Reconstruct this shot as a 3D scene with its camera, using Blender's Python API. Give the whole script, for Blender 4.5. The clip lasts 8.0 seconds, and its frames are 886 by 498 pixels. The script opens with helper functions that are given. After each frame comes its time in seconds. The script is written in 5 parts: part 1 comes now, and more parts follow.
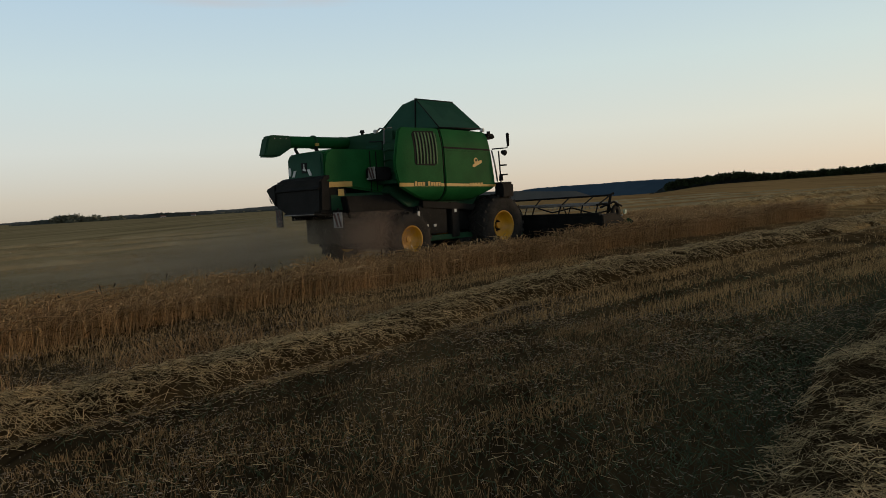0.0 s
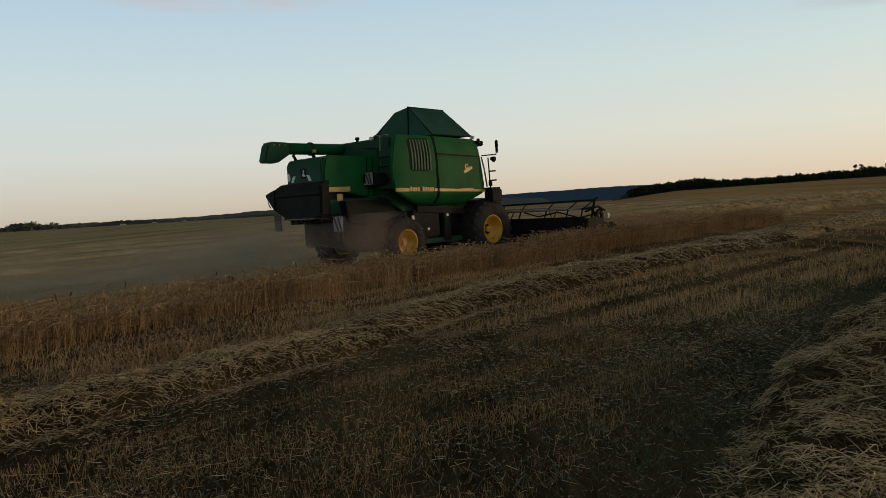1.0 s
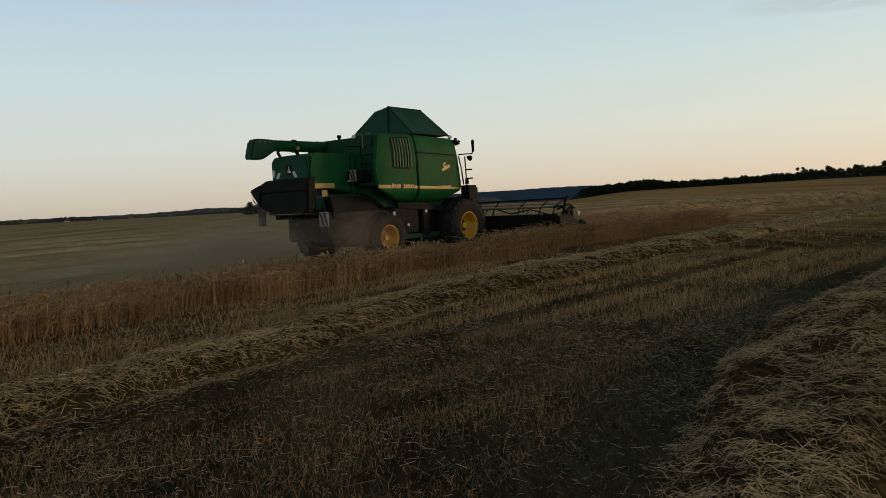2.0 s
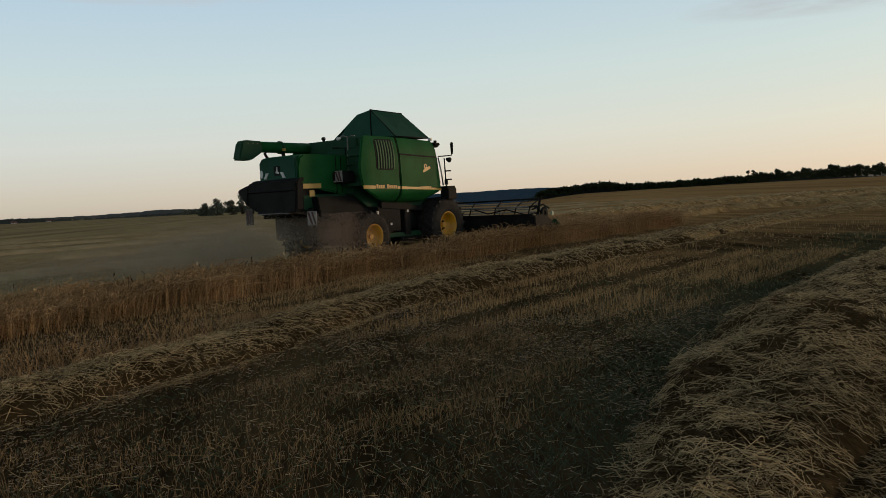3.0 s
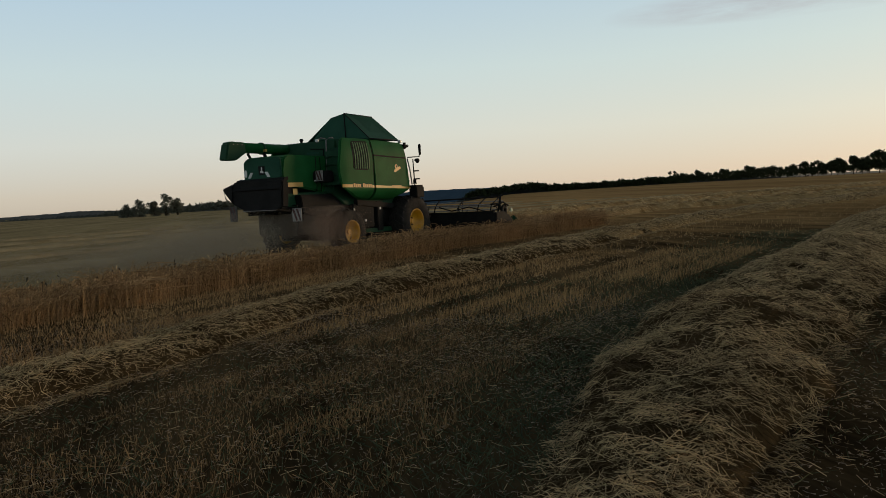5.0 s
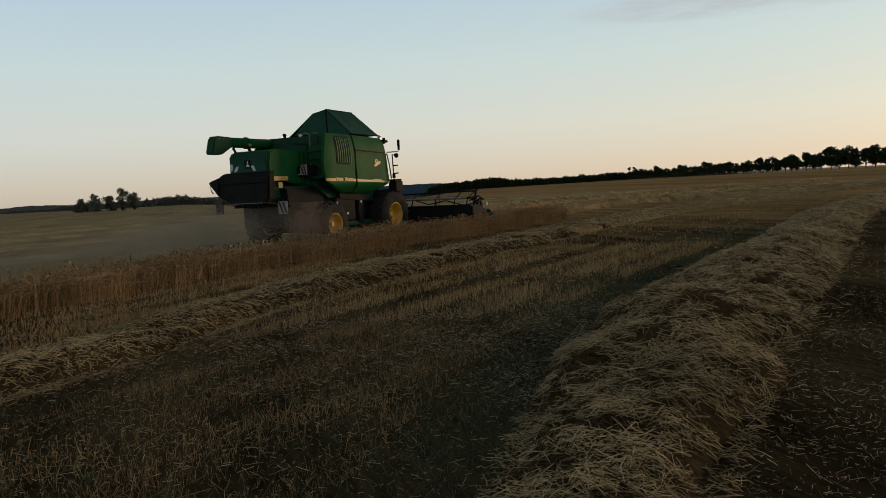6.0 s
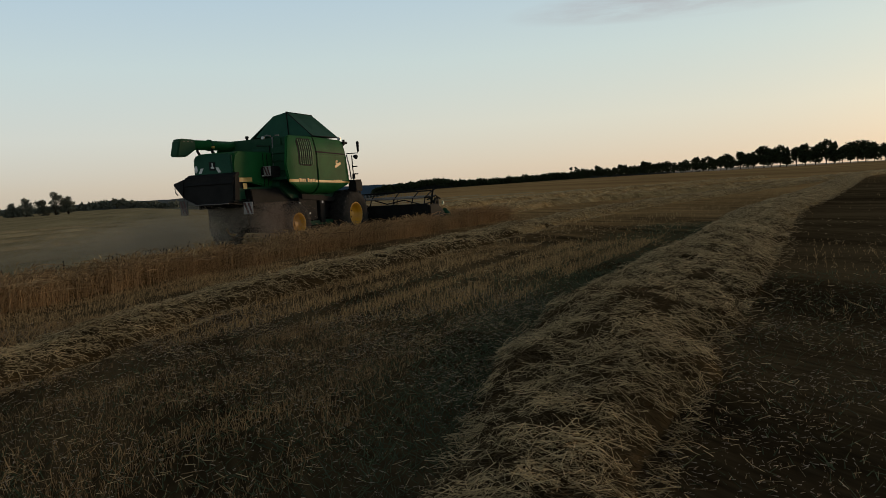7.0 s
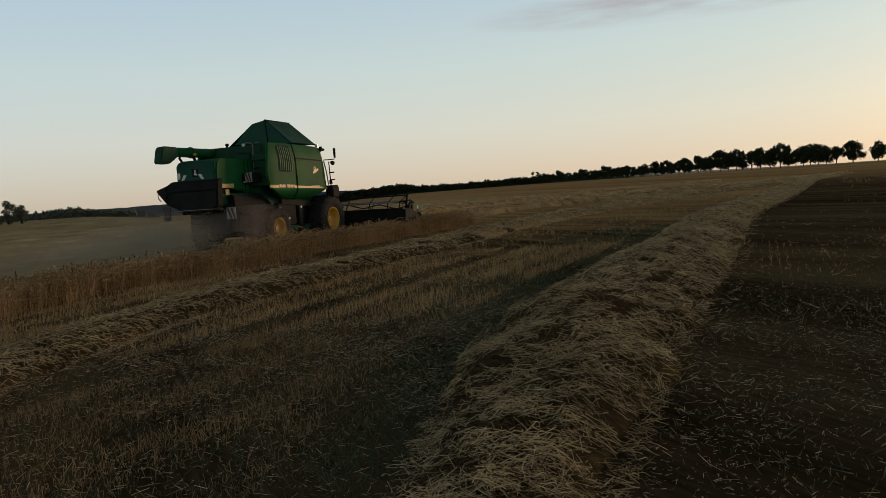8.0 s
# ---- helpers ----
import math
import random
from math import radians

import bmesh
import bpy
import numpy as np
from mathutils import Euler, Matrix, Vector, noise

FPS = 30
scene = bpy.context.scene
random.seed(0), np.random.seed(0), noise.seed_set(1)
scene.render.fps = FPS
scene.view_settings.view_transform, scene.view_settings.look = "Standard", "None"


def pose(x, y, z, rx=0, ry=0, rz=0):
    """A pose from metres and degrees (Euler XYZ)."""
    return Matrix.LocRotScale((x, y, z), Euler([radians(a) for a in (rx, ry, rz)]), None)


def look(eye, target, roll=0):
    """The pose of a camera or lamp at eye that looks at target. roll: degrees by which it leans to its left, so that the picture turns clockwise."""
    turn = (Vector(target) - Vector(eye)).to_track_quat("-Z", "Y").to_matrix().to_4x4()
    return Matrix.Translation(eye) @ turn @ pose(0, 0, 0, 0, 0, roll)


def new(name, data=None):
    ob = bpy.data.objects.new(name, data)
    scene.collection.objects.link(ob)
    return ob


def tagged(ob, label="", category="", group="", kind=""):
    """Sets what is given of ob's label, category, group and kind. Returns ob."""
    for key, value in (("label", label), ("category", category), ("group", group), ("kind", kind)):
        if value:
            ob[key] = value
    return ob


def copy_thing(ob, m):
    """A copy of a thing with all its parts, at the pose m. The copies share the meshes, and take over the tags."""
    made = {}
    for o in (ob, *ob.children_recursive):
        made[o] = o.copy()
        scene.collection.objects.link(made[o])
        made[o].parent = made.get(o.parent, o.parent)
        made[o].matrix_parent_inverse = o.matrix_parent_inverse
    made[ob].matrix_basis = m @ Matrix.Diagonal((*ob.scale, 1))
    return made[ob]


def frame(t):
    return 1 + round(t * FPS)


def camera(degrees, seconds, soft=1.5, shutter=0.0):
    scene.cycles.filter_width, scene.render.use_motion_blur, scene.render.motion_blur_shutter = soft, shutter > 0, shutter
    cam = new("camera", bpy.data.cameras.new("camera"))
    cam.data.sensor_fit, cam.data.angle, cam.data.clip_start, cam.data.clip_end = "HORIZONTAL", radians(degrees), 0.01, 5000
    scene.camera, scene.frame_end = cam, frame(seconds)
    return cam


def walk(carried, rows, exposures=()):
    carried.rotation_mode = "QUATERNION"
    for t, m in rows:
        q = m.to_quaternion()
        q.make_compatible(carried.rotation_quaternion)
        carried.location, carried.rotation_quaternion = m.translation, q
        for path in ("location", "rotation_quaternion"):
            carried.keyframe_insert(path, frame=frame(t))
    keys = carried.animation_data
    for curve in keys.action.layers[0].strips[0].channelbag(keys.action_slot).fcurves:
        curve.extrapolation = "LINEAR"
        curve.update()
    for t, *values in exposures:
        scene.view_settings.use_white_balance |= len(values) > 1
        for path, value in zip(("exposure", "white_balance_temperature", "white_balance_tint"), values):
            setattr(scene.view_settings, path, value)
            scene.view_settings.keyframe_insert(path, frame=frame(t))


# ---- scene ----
cam = camera(59.3, 8.0, 0.55)
# seconds, eye x y z, yaw, pitch, lean to the right
ROWS = [
    (0, 0.000, -0.000, 1.600, 0.00, -3.65, 3.30),
    (0.5, 0.014, 0.010, 1.597, -1.19, -3.41, 3.43),
    (1, 0.025, 0.008, 1.595, -2.58, -3.30, 3.41),
    (1.5, 0.031, 0.019, 1.590, -4.23, -3.51, 3.16),
    (3, 0.059, 0.030, 1.588, -9.11, -3.60, 2.89),
    (3.5, 0.065, 0.036, 1.588, -10.27, -3.79, 2.95),
    (4, 0.084, 0.036, 1.587, -11.99, -3.64, 3.18),
    (4.5, 0.086, 0.029, 1.592, -13.18, -3.62, 3.14),
    (6, 0.109, 0.032, 1.586, -17.00, -4.32, 2.85),
    (6.5, 0.123, 0.032, 1.586, -18.97, -4.26, 3.09),
    (7, 0.138, 0.033, 1.581, -21.04, -4.47, 3.33),
    (7.5, 0.151, 0.033, 1.579, -22.70, -4.63, 3.56),
    (8, 0.159, 0.026, 1.579, -23.77, -4.23, 3.77),
]


def eye_pose(x, y, z, yaw, pitch, lean):
    way = Vector((-math.sin(radians(yaw)) * math.cos(radians(pitch)), math.cos(radians(yaw)) * math.cos(radians(pitch)), math.sin(radians(pitch))))
    return look((x, y, z), Vector((x, y, z)) + way, -lean)


walk(cam, [(row[0], eye_pose(*row[1:])) for row in ROWS], [(0.0, 0.0), (4.5, -0.02), (8.0, -0.10)])

# ---- world, sun ----
HEAD = 46.45  # the harvester's heading, degrees from +y towards +x
U = Vector((math.sin(radians(HEAD)), math.cos(radians(HEAD)), 0))
N = Vector((math.cos(radians(HEAD)), -math.sin(radians(HEAD)), 0))
SUN_AZ, SUN_EL = 74.0, 6.0


def bearing(az, el=0.0):
    a, e = radians(az), radians(el)
    return Vector((math.sin(a) * math.cos(e), math.cos(a) * math.cos(e), math.sin(e)))


def at(s, n, z=0.0):
    """A place by metres along the rows (s), across them to the right (n), and height."""
    return U * s + N * n + Vector((0, 0, z))


def dusk_sky():
    world = bpy.data.worlds.new("dusk_sky")
    scene.world = world
    world.use_nodes = True
    nt = world.node_tree
    bg = nt.nodes["Background"]

    def node(kind, **sets):
        n = nt.nodes.new(kind)
        for k, v in sets.items():
            n.inputs[k].default_value = v
        return n

    def math_node(op, a, b=None, clamp=False):
        n = nt.nodes.new("ShaderNodeMath")
        n.operation, n.use_clamp = op, clamp
        for i, v in enumerate((a, b)):
            if v is None:
                continue
            if isinstance(v, (int, float)):
                n.inputs[i].default_value = v
            else:
                nt.links.new(v, n.inputs[i])
        return n.outputs[0]

    def dot(vec):
        n = nt.nodes.new("ShaderNodeVectorMath")
        n.operation = "DOT_PRODUCT"
        nt.links.new(tc.outputs["Generated"], n.inputs[0])
        n.inputs[1].default_value = vec
        return n.outputs["Value"]

    def ramp(fac, stops):
        n = nt.nodes.new("ShaderNodeValToRGB")
        el = n.color_ramp.elements
        while len(el) < len(stops):
            el.new(0.5)
        for e, (p, c) in zip(el, stops):
            e.position, e.color = p, (*c, 1)
        nt.links.new(fac, n.inputs[0])
        return n.outputs[0]

    def mix(fac, a, b, kind="MIX"):
        n = nt.nodes.new("ShaderNodeMixRGB")
        n.blend_type = kind
        for i, v in enumerate((fac, a, b)):
            if isinstance(v, (int, float)):
                n.inputs[i].default_value = v
            elif isinstance(v, tuple):
                n.inputs[i].default_value = (*v, 1)
            else:
                nt.links.new(v, n.inputs[i])
        return n.outputs[0]

    tc = nt.nodes.new("ShaderNodeTexCoord")
    up = dot((0, 0, 1))
    height = math_node("POWER", math_node("MAXIMUM", up, 0.0), 0.5)  # root of the sine of the elevation
    cool = ramp(height, COOL)
    warm = ramp(height, WARM)
    b = bearing(SUN_AZ)
    side = math_node("MULTIPLY_ADD", dot((b.x, b.y, 0)), 0.5)
    nt.nodes[-1].inputs[2].default_value = 0.5
    side = math_node("POWER", math_node("MAXIMUM", side, 0.0), 2.2, True)
    tint = mix(side, cool, warm)
    # two thin evening clouds
    noise_tex = node("ShaderNodeTexNoise", Scale=9.0, Detail=5.0, Roughness=0.6)
    stretch = node("ShaderNodeMapping")
    stretch.inputs["Scale"].default_value = (1, 1, 7)
    nt.links.new(tc.outputs["Generated"], stretch.inputs[0])
    nt.links.new(stretch.outputs[0], noise_tex.inputs["Vector"])
    for az, el, wide, high, colour, amount in CLOUDS:
        c, r, t = bearing(az, el), bearing(az + 90), bearing(az, el + 90)
        dx = math_node("DIVIDE", dot(tuple(r)), math.sin(radians(wide)))
        dy = math_node("DIVIDE", dot(tuple(Vector(t) + 0.0 * Vector(r))), math.sin(radians(high)))
        dx2, dy2 = math_node("MULTIPLY", dx, dx), math_node("MULTIPLY", dy, dy)
        fall = math_node("SUBTRACT", 1.0, math_node("ADD", dx2, dy2), True)
        front = math_node("GREATER_THAN", dot(tuple(c)), 0.0)
        grain = math_node("MULTIPLY", math_node("SUBTRACT", noise_tex.outputs[0], 0.3), 3.0, True)
        fac = math_node("MULTIPLY", math_node("MULTIPLY", fall, front), math_node("MULTIPLY", grain, amount))
        tint = mix(fac, tint, colour)
    sky = nt.nodes.new("ShaderNodeTexSky")
    sky.sky_type, sky.sun_disc = "NISHITA", False
    sky.sun_elevation, sky.sun_rotation = radians(SUN_EL), radians(SUN_AZ)
    sky.dust_density = 2.0
    sky_scaled = mix(1.0, sky.outputs[0], (0.1, 0.1, 0.1), "MULTIPLY")
    nt.links.new(mix(0.12, tint, sky_scaled), bg.inputs[0])
    bg.inputs[1].default_value = 1.0


# stops: (root of the sine of the elevation, colour)
COOL = ((0.0, (0.53, 0.475, 0.385)), (0.15, (0.645, 0.60, 0.505)), (0.28, (0.71, 0.75, 0.72)), (0.40, (0.64, 0.77, 0.80)), (0.50, (0.52, 0.69, 0.82)), (0.70, (0.13, 0.145, 0.165)), (1.0, (0.032, 0.036, 0.043)))
WARM = ((0.0, (0.84, 0.61, 0.42)), (0.15, (0.87, 0.72, 0.54)), (0.28, (0.81, 0.79, 0.66)), (0.40, (0.68, 0.78, 0.74)), (0.50, (0.55, 0.69, 0.76)), (0.70, (0.14, 0.15, 0.17)), (1.0, (0.03, 0.038, 0.048)))
CLOUDS = (
    (-11.5, 14.9, 10.5, 1.1, (0.62, 0.58, 0.58), 0.8),
    (41.5, 12.0, 15.0, 1.5, (0.47, 0.45, 0.48), 0.9),
)
dusk_sky()
sun = new("sun", bpy.data.lights.new("sun", "SUN"))
sun.data.energy, sun.data.angle, sun.data.color = 1.1, radians(12), (1.0, 0.67, 0.38)
sun.matrix_world = look(bearing(SUN_AZ, SUN_EL) * 50, (0, 0, 0))

# ---- materials ----


def material(name, dark, light, rough=0.6, scale=4.0, bump=0.0, metal=0.0, island=0.0, spec=0.5, fine=60.0, stretch=None):
    """A surface between two colours, varied by noise at two scales and, where asked, piece by piece."""
    m = bpy.data.materials.new(name)
    m.use_nodes = True
    nt = m.node_tree
    bsdf = nt.nodes["Principled BSDF"]
    tc = nt.nodes.new("ShaderNodeTexCoord")
    src = tc.outputs["Object"]
    if stretch:
        mp = nt.nodes.new("ShaderNodeMapping")
        mp.inputs["Rotation"].default_value = (0, 0, radians(HEAD))
        mp.inputs["Scale"].default_value = stretch
        nt.links.new(src, mp.inputs[0])
        src = mp.outputs[0]
    big = nt.nodes.new("ShaderNodeTexNoise")
    big.inputs["Scale"].default_value, big.inputs["Detail"].default_value = scale, 6
    small = nt.nodes.new("ShaderNodeTexNoise")
    small.inputs["Scale"].default_value, small.inputs["Detail"].default_value = fine, 3
    for n in (big, small):
        nt.links.new(src, n.inputs["Vector"])
    add = nt.nodes.new("ShaderNodeMath")
    add.operation = "MULTIPLY_ADD"
    nt.links.new(small.outputs[0], add.inputs[0])
    add.inputs[1].default_value = 0.5
    nt.links.new(big.outputs[0], add.inputs[2])
    fac = add.outputs[0]
    if island:
        geo = nt.nodes.new("ShaderNodeNewGeometry")
        more = nt.nodes.new("ShaderNodeMath")
        more.operation = "MULTIPLY_ADD"
        nt.links.new(geo.outputs["Random Per Island"], more.inputs[0])
        more.inputs[1].default_value = island
        nt.links.new(fac, more.inputs[2])
        fac = more.outputs[0]
    mr = nt.nodes.new("ShaderNodeMapRange")
    mr.inputs["From Min"].default_value, mr.inputs["From Max"].default_value = 0.5, 1.0 + island
    nt.links.new(fac, mr.inputs["Value"])
    mix = nt.nodes.new("ShaderNodeMixRGB")
    nt.links.new(mr.outputs[0], mix.inputs[0])
    mix.inputs[1].default_value, mix.inputs[2].default_value = (*dark, 1), (*light, 1)
    nt.links.new(mix.outputs[0], bsdf.inputs["Base Color"])
    bsdf.inputs["Roughness"].default_value, bsdf.inputs["Metallic"].default_value = rough, metal
    bsdf.inputs["Specular IOR Level"].default_value = spec
    if bump:
        bp = nt.nodes.new("ShaderNodeBump")
        bp.inputs["Strength"].default_value, bp.inputs["Distance"].default_value = bump, 0.02
        nt.links.new(add.outputs[0], bp.inputs["Height"])
        nt.links.new(bp.outputs[0], bsdf.inputs["Normal"])
    return m


PALE_FIELD = material("pale_far_field", (0.30, 0.25, 0.19), (0.40, 0.34, 0.26), 0.95, 0.01, 0.0, spec=0.05, fine=0.1)
# Cut stalks in three tones, paler beyond the near rings.
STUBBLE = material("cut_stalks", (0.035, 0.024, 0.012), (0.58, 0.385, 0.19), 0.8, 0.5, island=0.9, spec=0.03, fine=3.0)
STUBBLE_MID = material("mid_cut_stalks", (0.10, 0.066, 0.030), (0.80, 0.53, 0.25), 0.8, 0.5, island=0.9, spec=0.0, fine=3.0)
STUBBLE_FAR = material("far_cut_stalks", (0.14, 0.09, 0.042), (0.60, 0.41, 0.19), 0.8, 0.1, island=0.9, spec=0.0, fine=1.0)
CHAFF = material("grey_brown_chaff", (0.05, 0.039, 0.026), (0.66, 0.53, 0.39), 0.9, 0.9, island=1.0, spec=0.0, fine=5.0)
LEFT_SWATH = material("faded_straw_bands", (0.24, 0.190, 0.10), (0.47, 0.375, 0.215), 0.95, 0.3, 0.3, spec=0.0, fine=2.0)
STRAW = material("dry_straw", (0.11, 0.076, 0.036), (0.95, 0.725, 0.40), 0.7, 0.8, island=0.9, spec=0.08, fine=4.0)
# Shade in the gaps between straws is put into these two dark browns.
SHADE_STRAW = material("gap_shade_straw", (0.018, 0.013, 0.007), (0.22, 0.155, 0.085), 0.8, 0.8, island=0.9, spec=0.0, fine=4.0)
MOUND_MID = material("gap_shade_matted_straw", (0.022, 0.015, 0.007), (0.105, 0.072, 0.034), 0.9, 1.6, 1.0, spec=0.0, fine=20.0)
# The same matted straw far off, with sunlight put into a paler colour.
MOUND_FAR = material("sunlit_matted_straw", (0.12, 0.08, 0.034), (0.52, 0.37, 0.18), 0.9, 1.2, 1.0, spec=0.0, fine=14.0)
# Leaf brown darkened to put shade at the foot of the crop.
CROP_LEAF = material("foot_shade_crop_leaves", (0.045, 0.026, 0.012), (0.30, 0.185, 0.085), 0.85, 0.5, island=0.9, spec=0.0, fine=3.0)
CROP = material("ripe_barley", (0.10, 0.060, 0.027), (0.74, 0.475, 0.235), 0.8, 0.5, island=0.8, spec=0.03, fine=3.0)
WEED = material("green_weeds", (0.020, 0.030, 0.012), (0.14, 0.17, 0.085), 0.8, 1.0, island=0.7, spec=0.2, fine=5.0)
LEAF = material("tree_leaves", (0.012, 0.018, 0.008), (0.05, 0.065, 0.028), 0.8, 0.4, island=0.8, spec=0.1, fine=2.0)
BARK = material("bark", (0.03, 0.022, 0.015), (0.09, 0.07, 0.05), 0.9, 2.0, 0.5, spec=0.1, fine=20.0)
WOODS = material("far_woods", (0.012, 0.016, 0.014), (0.035, 0.043, 0.035), 0.9, 0.02, spec=0.05, fine=0.2)
# Distance haze is mixed into the next four base colours.
BLUE_HILL = material("haze_blue_wooded_hill", (0.05, 0.085, 0.12), (0.075, 0.115, 0.155), 0.95, 0.004, spec=0.0, fine=0.03)
GREY_HILL = material("haze_grey_far_hill", (0.10, 0.105, 0.10), (0.15, 0.15, 0.14), 0.95, 0.004, spec=0.0, fine=0.03)
HAZY_LEAF = material("haze_tinted_leaves", (0.085, 0.090, 0.070), (0.20, 0.205, 0.155), 0.9, 0.4, island=0.8, spec=0.0, fine=2.0)
HAZY_WOODS = material("haze_tinted_hedges", (0.06, 0.066, 0.056), (0.105, 0.110, 0.092), 0.9, 0.02, spec=0.0, fine=0.2)
DUST = material("harvest_dust", (0.38, 0.33, 0.255), (0.48, 0.42, 0.33), 1.0, 0.6, island=0.4, spec=0.0, fine=3.0)
BROWN_DUST = material("brown_dust", (0.33, 0.24, 0.175), (0.44, 0.33, 0.25), 1.0, 0.6, island=0.4, spec=0.0, fine=3.0)
GREEN = material("green_machine_paint", (0.010, 0.080, 0.022), (0.017, 0.125, 0.034), 0.48, 1.3, 0.04, spec=0.045, fine=25.0)
DARK_GREEN = material("dusty_green_paint", (0.012, 0.050, 0.026), (0.022, 0.075, 0.036), 0.6, 1.5, 0.06, spec=0.1, fine=25.0)
COVER = material("tank_cover_green", (0.012, 0.060, 0.036), (0.020, 0.085, 0.050), 0.6, 2.0, 0.05, spec=0.12, fine=30.0)
YELLOW = material("yellow_paint", (0.47, 0.225, 0.008), (0.66, 0.34, 0.016), 0.4, 5.0, 0.05, fine=40.0)
SLAT = material("dusty_grille_slats", (0.06, 0.13, 0.06), (0.10, 0.20, 0.09), 0.6, 3.0, spec=0.2)
STRIPE = material("yellow_stripe", (0.50, 0.30, 0.055), (0.62, 0.40, 0.09), 0.4, 6.0, fine=40.0)
BLACK = material("black_sheet_metal", (0.007, 0.007, 0.007), (0.019, 0.018, 0.017), 0.7, 3.0, 0.08, spec=0.1, fine=30.0)
RUBBER = material("tyre_rubber", (0.012, 0.011, 0.010), (0.040, 0.035, 0.030), 0.85, 5.0, 0.2, spec=0.2, fine=40.0)
STEEL = material("worn_steel", (0.14, 0.13, 0.12), (0.30, 0.28, 0.26), 0.5, 6.0, 0.1, metal=0.6, fine=50.0)
WHITE = material("white_reflective", (0.55, 0.55, 0.53), (0.75, 0.75, 0.72), 0.5, 8.0, fine=50.0)
BOARD_DARK = material("dark_board_stripe", (0.05, 0.02, 0.02), (0.10, 0.035, 0.03), 0.6, 8.0, fine=50.0)
BOARD_PALE = material("dusty_white_board", (0.20, 0.19, 0.18), (0.38, 0.37, 0.35), 0.6, 8.0, fine=50.0)
# Dark brown for the shaded, dust-veiled space under the chopper.
UNDER_FILL = material("underside_fill_brown", (0.055, 0.046, 0.037), (0.115, 0.096, 0.077), 0.95, 3.0, 0.2, spec=0.0, fine=30.0)
FADED_BOARD = material("faded_board", (0.05, 0.047, 0.042), (0.11, 0.105, 0.095), 0.7, 8.0, fine=50.0)
LAMP_GLASS = material("lamp_glass", (0.5, 0.5, 0.48), (0.7, 0.7, 0.68), 0.15, 8.0, fine=50.0)
GLASS = material("tinted_cab_glass", (0.015, 0.02, 0.02), (0.025, 0.03, 0.03), 0.12, 2.0, spec=0.4)
PLASTER = material("white_plaster", (0.55, 0.53, 0.5), (0.7, 0.68, 0.64), 0.8, 0.5, fine=5.0)
TILE = material("roof_tiles", (0.10, 0.05, 0.04), (0.18, 0.09, 0.07), 0.8, 0.5, fine=5.0)


